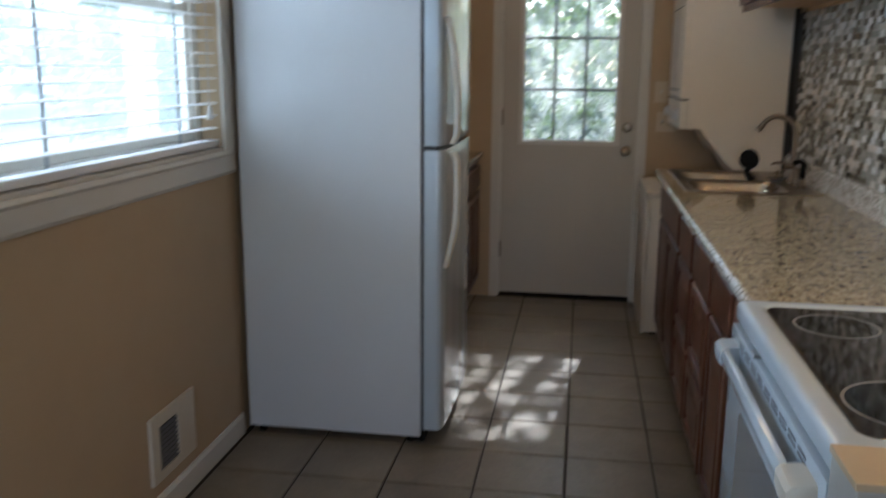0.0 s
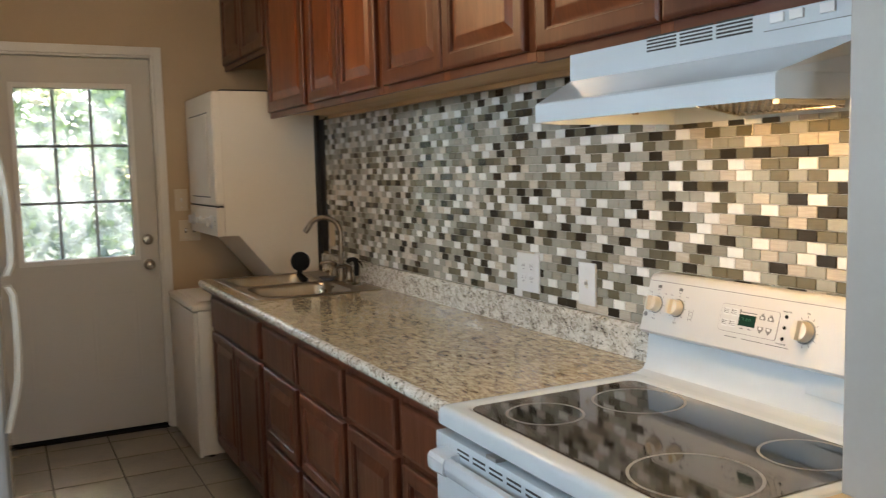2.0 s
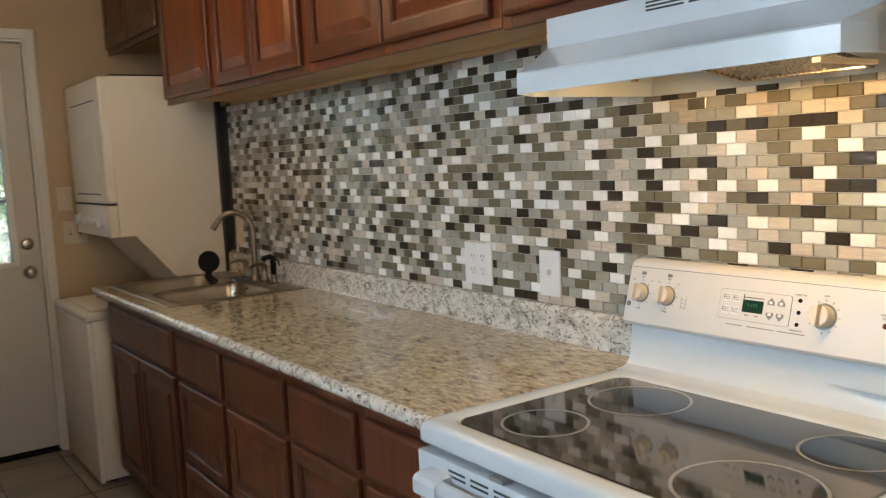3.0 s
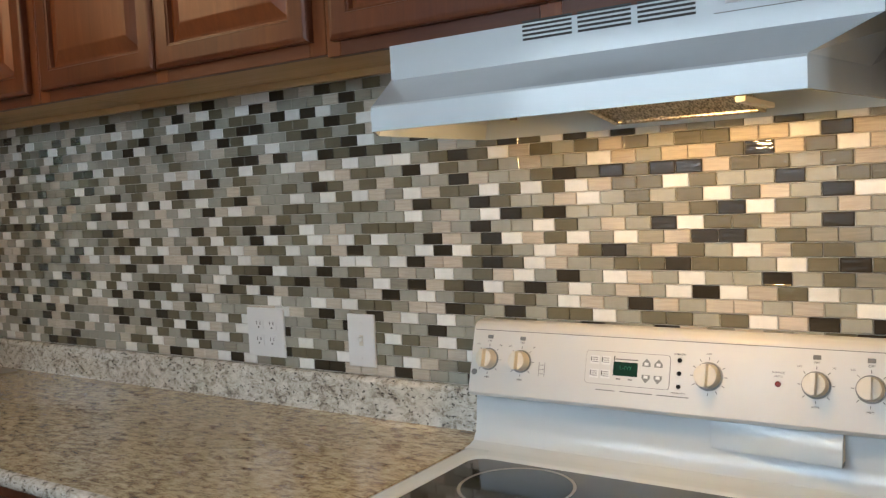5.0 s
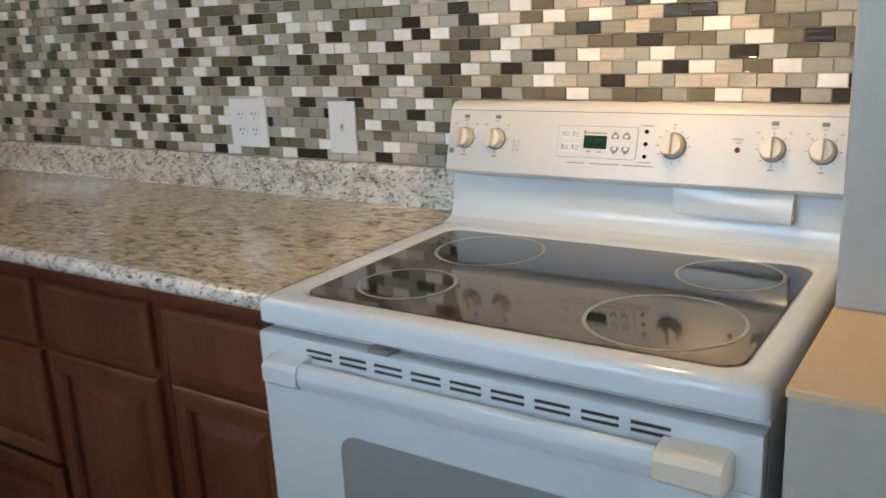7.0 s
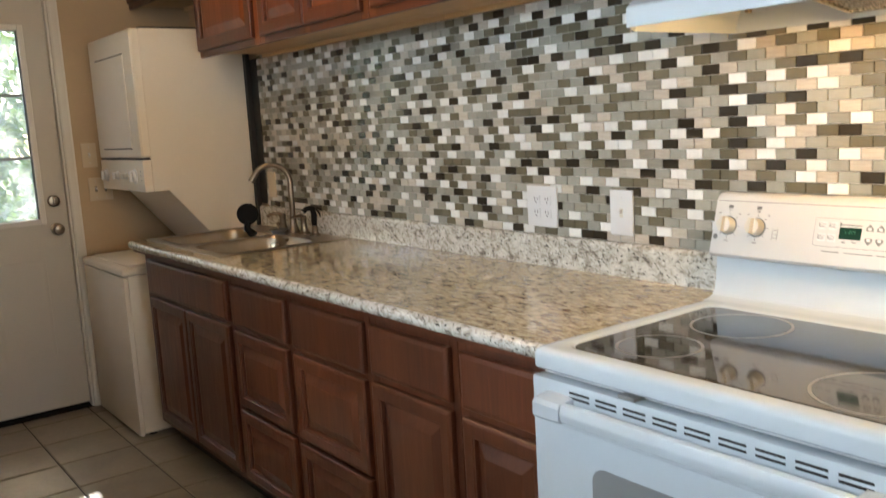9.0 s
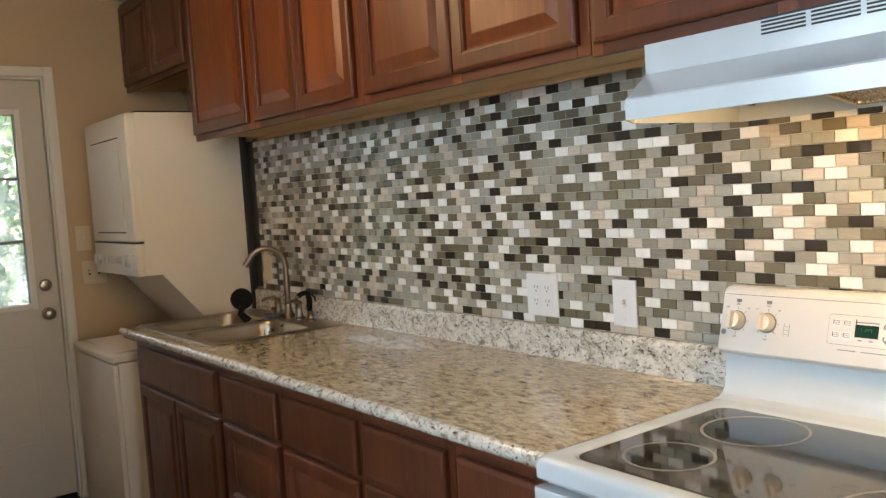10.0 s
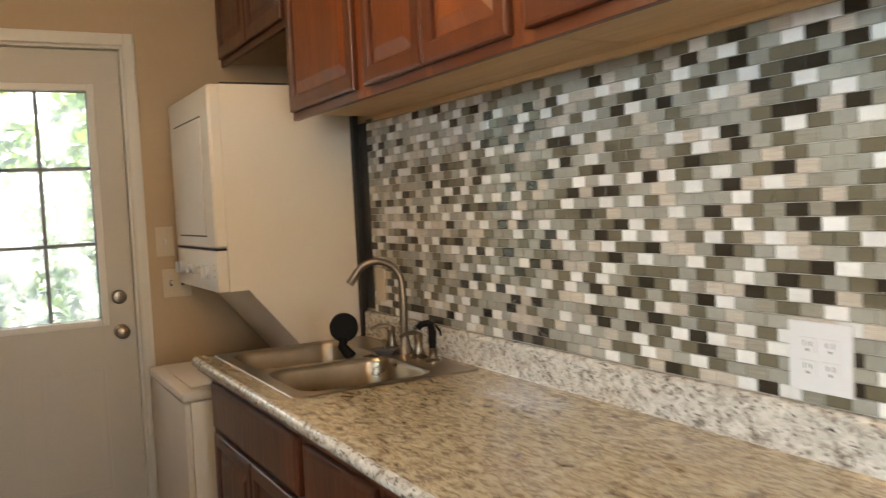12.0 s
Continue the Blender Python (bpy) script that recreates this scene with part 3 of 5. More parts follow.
# ---- outside door ----
def outside_door():
    x0, x1, z0, z1 = DOOR_X0 + 0.004, DOOR_X1 - 0.004, 0.022, DOOR_TOP - 0.003
    y0, y1 = Y_FAR + 0.028, Y_FAR + 0.072
    gx0, gx1, gz0, gz1 = -1.405, -0.850, 0.993, 1.908
    door = thing("door_1", ((x0 + x1) / 2, y1, z0), "closed off-white steel door with nine panes and two faint lower panels", "door")
    bm = bmesh.new()
    for a in ((x0, gx0, z0, z1), (gx1, x1, z0, z1), (gx0, gx1, z0, gz0), (gx0, gx1, gz1, z1)):
        box(bm, a[0], a[1], y0, y1, a[2], a[3])
    bmesh.ops.remove_doubles(bm, verts=bm.verts, dist=1e-5)
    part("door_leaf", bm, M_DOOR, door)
    for px0, px1 in ((-1.41, -1.16), (-1.09, -0.845)):
        def loop(i, y):
            return [(px0 + i, y, 0.30 + i), (px1 - i, y, 0.30 + i), (px1 - i, y, 0.80 - i), (px0 + i, y, 0.80 - i)]
        bm = nested(bmesh.new(), [loop(0, y0 + 0.001), loop(0.004, y0 - 0.0015), loop(0.018, y0 - 0.0005), loop(0.034, y0 - 0.0015)], cap_first=False)
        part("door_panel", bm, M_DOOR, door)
    bm = bmesh.new()
    w = 0.028
    for a in ((gx0 - w, gx0, gz0 - w, gz1 + w), (gx1, gx1 + w, gz0 - w, gz1 + w), (gx0, gx1, gz0 - w, gz0), (gx0, gx1, gz1, gz1 + w)):
        box(bm, a[0], a[1], y0 - 0.010, y1 + 0.01, a[2], a[3], bevel=0.003, segs=1)
    lite = part("glazing_frame", bm, M_TRIM, door)
    for i in (1, 2):
        x = gx0 + (gx1 - gx0) * i / 3
        part("glazing_bar", boxed(x - 0.0075, x + 0.0075, y0 + 0.022, y0 + 0.034, gz0, gz1, bevel=0.002, segs=1), M_BAR, lite, "grey upright glazing bar")
        z = gz0 + (gz1 - gz0) * i / 3
        part("glazing_bar", boxed(gx0, gx1, y0 + 0.020, y0 + 0.034, z - 0.0075, z + 0.0075, bevel=0.002, segs=1), M_BAR, lite, "grey level glazing bar")
    pane = part("pane", boxed(gx0, gx1, y0 + 0.035, y0 + 0.039, gz0, gz1), M_GLASS, lite)
    pane.visible_shadow = False
    bm = lathe(bmesh.new(), (-0.778, y0, 0.938), "y", [(0.030, 0.0), (0.030, -0.006), (0.013, -0.010), (0.012, -0.030), (0.024, -0.040), (0.028, -0.052), (0.024, -0.064), (0.010, -0.068)])
    part("door_knob", bm, M_NICKEL, door, "round satin nickel knob", smooth=True)
    bm = lathe(bmesh.new(), (-0.778, y0, 1.078), "y", [(0.029, 0.0), (0.029, -0.008), (0.023, -0.014), (0.010, -0.016)])
    box(bm, -0.784, -0.772, y0 - 0.032, y0 - 0.014, 1.060, 1.096, bevel=0.002)
    part("deadbolt", bm, M_NICKEL, door, "round nickel deadbolt with thumb turn", smooth=True)
    for z in (0.25, 1.08, 1.88):
        part("hinge", lathe(bmesh.new(), (x0 + 0.001, y0 - 0.006, z), "z", [(0.006, 0), (0.007, 0.004), (0.007, 0.096), (0.006, 0.1)], 10), M_NICKEL, door, smooth=True)
    part("bottom_seal", boxed(x0, x1, y0 + 0.004, y1 - 0.004, 0.003, 0.021), M_BLACK, door, "black rubber sweep")
    bm = bmesh.new()
    w, d = 0.048, 0.016
    for a in ((x0 - 0.012 - w, x0 - 0.012, 0.0, z1 + 0.015 + w), (x1 + 0.012, x1 + 0.012 + w, 0.0, z1 + 0.015 + w)):
        prism(bm, [(a[0], Y_FAR), (a[0], Y_FAR - d), (a[0] + 0.01, Y_FAR - d - 0.003), (a[1] - 0.01, Y_FAR - d - 0.003), (a[1], Y_FAR - d), (a[1], Y_FAR)], "z", a[2], a[3])
    box(bm, x0 - 0.012, x1 + 0.012, Y_FAR - d - 0.002, Y_FAR, z1 + 0.015, z1 + 0.015 + w, bevel=0.003, segs=1)
    structure("trim", bm, M_TRIM, "off-white painted door casing")
    bm = bmesh.new()
    box(bm, x0 - 0.016, x0 - 0.003, Y_FAR - 0.0, Y_FAR + 0.14, 0.0, z1 + 0.015)
    box(bm, x1 + 0.003, x1 + 0.016, Y_FAR - 0.0, Y_FAR + 0.14, 0.0, z1 + 0.015)
    box(bm, x0 - 0.003, x1 + 0.003, Y_FAR - 0.0, Y_FAR + 0.14, z1 + 0.004, z1 + 0.015)
    structure("door_frame", bm, M_TRIM, "off-white painted door jamb")
    structure("threshold", boxed(x0 - 0.003, x1 + 0.003, Y_FAR + 0.0, Y_FAR + 0.14, -0.10, 0.002), M_BLACK, "dark metal door threshold")


outside_door()

# ---- window with blinds ----
def window_left():
    x, d = X_LEFT, 0.14
    w = thing("window_1", (x - 0.07, (WIN_Y0 + WIN_Y1) / 2, WIN_Z0), "wide white-framed window in the tan wall", "window")
    tagged(w, kind="structure")
    bm = bmesh.new()
    f = 0.045
    for a in ((WIN_Y0, WIN_Y0 + f, WIN_Z0, WIN_Z1), (WIN_Y1 - f, WIN_Y1, WIN_Z0, WIN_Z1), (WIN_Y0 + f, WIN_Y1 - f, WIN_Z0, WIN_Z0 + f), (WIN_Y0 + f, WIN_Y1 - f, WIN_Z1 - f, WIN_Z1)):
        box(bm, x - d + 0.01, x - 0.075, a[0], a[1], a[2], a[3], bevel=0.003, segs=1)
    part("window_frame", bm, M_TRIM, w)
    for yc in (-0.72,):
        part("mullion", boxed(x - d + 0.012, x - 0.078, yc - 0.035, yc + 0.035, WIN_Z0 + f, WIN_Z1 - f, bevel=0.003, segs=1), M_TRIM, w)
    cuts = (WIN_Y0 + f, -0.755, -0.685, WIN_Y1 - f)
    for a, b in ((cuts[0], cuts[1]), (cuts[2], cuts[3])):
        s = 0.035
        bm = bmesh.new()
        for q in ((a, a + s, WIN_Z0 + f, WIN_Z1 - f), (b - s, b, WIN_Z0 + f, WIN_Z1 - f), (a + s, b - s, WIN_Z0 + f, WIN_Z0 + f + s), (a + s, b - s, WIN_Z1 - f - s, WIN_Z1 - f), (a + s, b - s, 1.60, 1.635)):
            box(bm, x - 0.115, x - 0.085, q[0], q[1], q[2], q[3], bevel=0.002, segs=1)
        sash = part("sash", bm, M_TRIM, w)
        pane = part("pane", boxed(x - 0.102, x - 0.098, a + s, b - s, WIN_Z0 + f + s, WIN_Z1 - f - s), M_GLASS_WINDOW, sash)
        pane.visible_shadow = False
    bm = bmesh.new()
    c = 0.088
    prof = lambda s, o: [(x, o), (x + 0.012, o), (x + 0.018, o + s * 0.012), (x + 0.012, o + s * 0.022), (x + 0.014, o + s * (c - 0.012)), (x + 0.008, o + s * c), (x, o + s * c)]
    prism(bm, prof(-1, WIN_Z0), "y", WIN_Y0 - c, WIN_Y1 + c)
    prism(bm, prof(1, WIN_Z1), "y", WIN_Y0 - c, WIN_Y1 + c)
    box(bm, x, x + 0.015, WIN_Y1, WIN_Y1 + c, WIN_Z0, WIN_Z1, bevel=0.002, segs=1)
    box(bm, x, x + 0.015, WIN_Y0 - c, WIN_Y0, WIN_Z0, WIN_Z1, bevel=0.002, segs=1)
    part("window_casing", bm, M_TRIM, w)
    part("window_sill", boxed(x - 0.075, x + 0.004, WIN_Y0, WIN_Y1, WIN_Z0 - 0.0, WIN_Z0 + 0.014, bevel=0.003), M_TRIM, w)

    b = thing("window_blind", (x - 0.035, (WIN_Y0 + WIN_Y1) / 2, WIN_Z0 + 0.02), "lowered white slatted blind, slats half open", "blind")
    y0, y1, tilt = WIN_Y0 + 0.012, WIN_Y1 - 0.012, radians(2)
    xc = x - 0.032
    n, pitch, zb = 0, 0.0435, WIN_Z0 + 0.082
    slat_me = None
    while zb + n * pitch < WIN_Z1 - 0.06:
        z = zb + n * pitch
        if slat_me is None:
            pts = [(-0.025, -0.0015), (-0.012, 0.0012), (0.0, 0.002), (0.012, 0.0012), (0.025, -0.0015), (0.025, 0.0005), (0.012, 0.0032), (0.0, 0.004), (-0.012, 0.0032), (-0.025, 0.0005)]
            rot = [(p * math.cos(tilt) - q * math.sin(tilt) + xc, p * math.sin(tilt) + q * math.cos(tilt) + z) for p, q in pts]
            slat = part("slat", prism(bmesh.new(), rot, "y", y0, y1), M_SLAT, b)
            slat_me = slat.data
        else:
            s = new("slat", slat_me)
            s.parent, s.location = b, (0, 0, n * pitch)
        n += 1
    part("bottom_rail", boxed(xc - 0.027, xc + 0.027, y0, y1, WIN_Z0 + 0.018, WIN_Z0 + 0.042, bevel=0.004), M_SLAT, b)
    part("head_rail", boxed(xc - 0.028, xc + 0.028, y0, y1, WIN_Z1 - 0.052, WIN_Z1 - 0.004, bevel=0.004), M_SLAT, b)
    for yc in (-1.2, -0.60, 0.05, 0.80):
        for dx in (-0.028,):
            part("ladder_tape", boxed(xc + dx - 0.001, xc + dx + 0.001, yc - 0.009, yc + 0.009, WIN_Z0 + 0.04, WIN_Z1 - 0.05), M_CORD, b)
    part("pull_cord", tube(bmesh.new(), [(x + 0.004, 0.90, WIN_Z1 - 0.05), (x + 0.006, 0.905, 1.6), (x + 0.005, 0.90, 1.29)], 0.0014, 6), M_CORD, b)
    part("cord_tassel", lathe(bmesh.new(), (x + 0.006, 0.90, 1.245), "z", [(0.010, 0), (0.012, 0.006), (0.006, 0.04), (0.003, 0.048)], 12), M_SLAT, b, "white cord tassel", smooth=True)


window_left()


# Assumed window out of view, framing the opening of the fill lamp.
def unseen_back_window():
    w = thing("unseen_window", (-0.9, Y_NEAR - 0.07, 0.75), "unseen white-framed window added in the wall behind to admit light", "window")
    tagged(w, kind="structure")
    bm = bmesh.new()
    for a in ((-1.9, -1.84, 0.75, 2.1), (0.04, 0.1, 0.75, 2.1), (-1.84, 0.04, 0.75, 0.81), (-1.84, 0.04, 2.04, 2.1), (-0.93, -0.87, 0.81, 2.04)):
        box(bm, a[0], a[1], Y_NEAR - 0.10, Y_NEAR - 0.05, a[2], a[3], bevel=0.003, segs=1)
    part("window_frame", bm, M_TRIM, w)


unseen_back_window()


def wall_register():
    t = thing("wall_register", (X_LEFT + 0.001, 0.49, 0.135), "cream metal air register low on the tan wall", "vent")
    x = X_LEFT + 0.001
    y0, y1, z0, z1 = 0.345, 0.645, 0.135, 0.355
    a0, a1, c0, c1 = 0.395, 0.525, 0.165, 0.315
    bm = bmesh.new()
    for q in ((y0, a0, z0, z1), (a1, y1, z0, z1), (a0, a1, z0, c0), (a0, a1, c1, z1)):
        box(bm, x, x + 0.012, q[0], q[1], q[2], q[3])
    bmesh.ops.remove_doubles(bm, verts=bm.verts, dist=1e-5)
    part("face_plate", bm, M_VENT, t)
    part("duct_opening", boxed(x + 0.0005, x + 0.003, a0, a1, c0, c1), M_DARK, t, "dark opening")
    for i in range(9):
        z = c0 + 0.010 + i * 0.0158
        part("louvre", prism(bmesh.new(), [(x + 0.003, z), (x + 0.010, z - 0.006), (x + 0.0108, z - 0.005), (x + 0.004, z + 0.001)], "y", a0, a1), M_GASKET, t)


wall_register()

# ---- cabinets ----
def raised_front(parent, name, x, y0, y1, z0, z1, mat, face=-1, t=0.019, inset=0.052, panel=True, label=""):
    """A cabinet front in the plane x, proud towards face, with a moulded edge and a raised panel."""
    def loop(i, d):
        return [(x + face * d, y0 + i, z0 + i), (x + face * d, y1 - i, z0 + i), (x + face * d, y1 - i, z1 - i), (x + face * d, y0 + i, z1 - i)]
    if not panel:
        bm = nested(bmesh.new(), [loop(0, 0), loop(0, t - 0.007), loop(0.003, t - 0.003), loop(0.009, t - 0.001), loop(0.013, t)])
        return part(name, bm, mat, parent, label)
    bm = nested(bmesh.new(), [loop(0, 0), loop(0, t - 0.006), loop(0.0025, t - 0.0025), loop(0.008, t - 0.0005), loop(0.011, t), loop(inset - 0.008, t), loop(inset - 0.006, t - 0.003), loop(inset - 0.002, t - 0.0035), loop(inset, t - 0.014)], cap_last=False)
    front = part(name, bm, M_CHERRY_FRAME if mat is M_CHERRY else mat, parent, label)
    k = inset
    bm = nested(bmesh.new(), [loop(k, t - 0.015), loop(k, t - 0.013), loop(k + 0.006, t - 0.012), loop(k + 0.034, t - 0.002), loop(k + 0.037, t - 0.0015)], cap_first=False)
    part("raised_panel", bm, mat, front)
    return front


def frame_front(parent, x, depth, y0, y1, z0, z1, uprights, rails, mat, face=-1):
    """The face frame: uprights (y0, y1) and rails (y0, y1, z0, z1)."""
    a, b = sorted((x, x - face * depth))
    for u in uprights:
        part("stile", boxed(a, b, u[0], u[1], z0, z1, bevel=0.001, segs=1), mat, parent)
    for r in rails:
        part("rail", boxed(a, b, r[0], r[1], r[2], r[3], bevel=0.001, segs=1), M_CHERRY_RAIL if mat is M_CHERRY else mat, parent)


def wall_cabinet(name, y0, y1, doors, z0, z1, label, x_face=-0.31, xw=0.0, face=-1, mat=None, group="wall cabinets over the counter"):
    mat = mat or M_CHERRY
    c = thing(name, (xw, (y0 + y1) / 2, z0), label, "cabinet", group)
    xa, xb = sorted((x_face - face * 0.019, xw - (0.002 if face < 0 else -0.002)))
    under = z0 + 0.018
    part("body", boxed(xa, xb, y0 + 0.001, y1 - 0.001, under + 0.006, z1), mat, c)
    part("bottom_panel", boxed(xa, xb, y0 + 0.001, y1 - 0.001, under, under + 0.006), M_MAPLE, c, "bare maple underside")
    ledge = sorted((xw, xw + face * 0.02))
    part("hanging_strip", boxed(ledge[0], ledge[1] - (0.002 if face < 0 else 0), y0 + 0.001, y1 - 0.001, z0 + 0.002, under, bevel=0.001, segs=1), M_MAPLE, c, "bare maple hanging strip")
    edges = sorted({y for d in doors for y in d})
    ups = [(y0 + 0.0005, edges[0] + 0.012), (edges[-1] - 0.012, y1 - 0.0005)]
    rails = [(ups[0][1], ups[1][0], z0, z0 + 0.040), (ups[0][1], ups[1][0], z1 - 0.04, z1)]
    if len(doors) > 1:
        m = (doors[0][1] + doors[1][0]) / 2
        ups.append((m - 0.019, m + 0.019))
        rails = [(ups[0][1], m - 0.019, z0, z0 + 0.040), (m + 0.019, ups[1][0], z0, z0 + 0.040), (ups[0][1], m - 0.019, z1 - 0.04, z1), (m + 0.019, ups[1][0], z1 - 0.04, z1)]
    frame_front(c, x_face, 0.019, y0, y1, z0, z1, ups, rails, mat, face)
    for d in doors:
        raised_front(c, "door", x_face + face * 0.001, d[0], d[1], z0 + 0.026, z1 - 0.02, mat, face)
    return c


UP0, UP1 = 1.694, 2.46
wall_cabinet("wall_cabinet", 1.868, 2.470, [(1.905, 2.452)], UP0, UP1, "cherry wall cabinet with one raised-panel door, beside the dryer")
wall_cabinet("wall_cabinet", 1.092, 1.867, [(1.122, 1.487), (1.492, 1.838)], UP0, UP1, "cherry wall cabinet with two narrow raised-panel doors")
wall_cabinet("wall_cabinet", 0.150, 1.091, [(0.180, 0.622), (0.628, 1.062)], UP0, UP1, "cherry wall cabinet with two wide raised-panel doors")
wall_cabinet("wall_cabinet", -0.792, 0.149, [(-0.750, -0.318), (-0.312, 0.128)], UP0 - 0.006, UP1, "short cherry wall cabinet above the range hood")
wall_cabinet("wall_cabinet", 2.471, 3.357, [(2.50, 2.91), (2.916, 3.33)], 2.015, UP1, "dark short wall cabinet above the dryer", mat=M_BASE_WOOD, group="short wall cabinets")
wall_cabinet("wall_cabinet", 1.90, 2.62, [(1.93, 2.257), (2.263, 2.59)], 2.015, UP1, "dark short wall cabinet above the fridge", x_face=-2.02, xw=X_LEFT, face=1, mat=M_BASE_WOOD, group="short wall cabinets")
wall_cabinet("wall_cabinet", 2.621, 3.357, [(2.65, 2.982), (2.988, 3.33)], 2.015, UP1, "dark short wall cabinet beyond the fridge", x_face=-2.02, xw=X_LEFT, face=1, mat=M_BASE_WOOD, group="short wall cabinets")


def base_cabinet(y0, y1, fronts, label, xw=-0.004, x_face=-0.615, face=-1, z_top=0.872, body_top=None):
    """fronts: (name, y0, y1, z0, z1, panel)."""
    c = thing("base_cabinet", ((xw + x_face) / 2, (y0 + y1) / 2, 0.0), label, "cabinet", "base cabinets")
    xa, xb = sorted((x_face - face * 0.019, xw))
    part("body", boxed(xa, xb, y0 + 0.001, y1 - 0.001, 0.10, body_top or z_top), M_BASE_WOOD, c)
    if body_top:
        part("side_panel", boxed(xa, xb, y1 - 0.011, y1 - 0.001, body_top, z_top), M_BASE_WOOD, c)
    ta, tb = sorted((x_face - face * 0.075, xw))
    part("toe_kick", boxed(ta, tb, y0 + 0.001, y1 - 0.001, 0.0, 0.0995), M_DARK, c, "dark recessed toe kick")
    ys = sorted({(f[1], f[2]) for f in fronts})
    ups = [(y0 + 0.0005, y0 + 0.03), (y1 - 0.03, y1 - 0.0005)]
    frame_front(c, x_face, 0.019, y0, y1, 0.10, z_top, ups, [(y0 + 0.03, y1 - 0.03, 0.10, 0.14), (y0 + 0.03, y1 - 0.03, z_top - 0.04, z_top), (y0 + 0.03, y1 - 0.03, 0.67, 0.71)], M_BASE_WOOD, face)
    for f in fronts:
        raised_front(c, f[0], x_face + face * 0.001, f[1], f[2], f[3], f[4], M_BASE_WOOD, face, inset=0.045 if f[5] else 0.02, panel=f[5])
    return c


base_cabinet(1.635, 2.560, [("false_drawer", 1.662, 2.505, 0.700, 0.848, False), ("door", 2.084, 2.505, 0.132, 0.682, True), ("door", 1.662, 2.079, 0.132, 0.682, True)], "dark cherry sink cabinet with two doors", body_top=0.66)
base_cabinet(1.182, 1.634, [("drawer", 1.205, 1.612, 0.696, 0.842, False), ("drawer", 1.205, 1.612, 0.402, 0.678, True), ("drawer", 1.205, 1.612, 0.128, 0.386, True)], "dark cherry cabinet with three drawers")
base_cabinet(0.719, 1.181, [("drawer", 0.742, 1.160, 0.696, 0.842, False), ("drawer", 0.742, 1.160, 0.402, 0.678, True), ("drawer", 0.742, 1.160, 0.128, 0.386, True)], "dark cherry cabinet with three wide drawers")
base_cabinet(0.333, 0.718, [("drawer", 0.356, 0.704, 0.706, 0.842, False), ("door", 0.356, 0.704, 0.128, 0.684, True)], "dark cherry cabinet with a drawer over a door")
base_cabinet(0.004, 0.332, [("drawer", 0.026, 0.310, 0.706, 0.842, False), ("door", 0.026, 0.310, 0.128, 0.684, True)], "narrow dark cherry cabinet beside the stove")
base_cabinet(1.95, 2.65, [("drawer", 1.975, 2.625, 0.706, 0.842, False), ("door", 1.975, 2.297, 0.128, 0.684, True), ("door", 2.303, 2.625, 0.128, 0.684, True)], "dark base cabinet beyond the fridge", xw=X_LEFT + 0.004, x_face=-1.677, face=1)
base_cabinet(2.651, 3.340, [("drawer", 2.675, 3.315, 0.706, 0.842, False), ("door", 2.675, 2.992, 0.128, 0.684, True), ("door", 2.998, 3.315, 0.128, 0.684, True)], "dark base cabinet by the outside door", xw=X_LEFT + 0.004, x_face=-1.677, face=1)


def worktop(y0, y1, xw, xf, face, label, holes=None, splash=True):
    t = thing("worktop", ((xw + xf) / 2, (y0 + y1) / 2, 0.872), label, "worktop")
    z0, z1 = 0.884, 0.918
    xe = xf - face * 0.017
    bm = bmesh.new()
    a, b = sorted((xe, xw))
    if holes:
        hx0, hx1, hy0, hy1 = holes
        for q in ((a, b, y0, hy0), (a, b, hy1, y1), (a, hx0, hy0, hy1), (hx1, b, hy0, hy1)):
            box(bm, q[0], q[1], q[2], q[3], z0, z1)
        bmesh.ops.remove_doubles(bm, verts=bm.verts, dist=1e-5)
    else:
        box(bm, a, b, y0, y1, z0, z1)
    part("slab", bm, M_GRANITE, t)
    bm = bmesh.new()
    h = (z1 - z0) / 2
    pts = [(xe, z1)] + [(xe + face * 0.017 * math.sin(radians(a)) ** 0.8, z0 + h + h * math.cos(radians(a))) for a in (18, 36, 54, 72, 90, 108, 126, 144, 162)] + [(xe, z0)]
    prism(bm, pts, "y", y0, y1)
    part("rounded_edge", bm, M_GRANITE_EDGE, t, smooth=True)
    part("build_up", boxed(min(xe, xe - face * 0.03), max(xe, xe - face * 0.03), y0, y1, 0.873, z0), M_BASE_WOOD, t, "dark strip under the edge")
    if splash:
        s = -face
        prof = [(xw, z1), (xw + face * 0.026, z1), (xw + face * 0.023, z1 + 0.006), (xw + face * 0.022, z1 + 0.072)] + [(xw + face * (0.010 + 0.013 * math.cos(radians(a))), z1 + 0.080 + 0.012 * math.sin(radians(a))) for a in (0, 25, 50, 75, 90)] + [(xw, z1 + 0.092)]
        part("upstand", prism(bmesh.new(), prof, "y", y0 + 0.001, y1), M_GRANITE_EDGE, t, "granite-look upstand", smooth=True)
    return t


SINK = (-0.600, -0.045, 1.755, 2.595)
worktop(0.003, COUNTER_END, -0.003, -0.665, -1, "cream and brown granite-look laminate worktop with rounded edge", holes=(SINK[0] + 0.012, SINK[1] - 0.012, SINK[2] + 0.012, SINK[3] - 0.012))
worktop(1.93, 3.34, X_LEFT + 0.002, -1.643, 1, "granite-look laminate worktop beyond the fridge", splash=False)


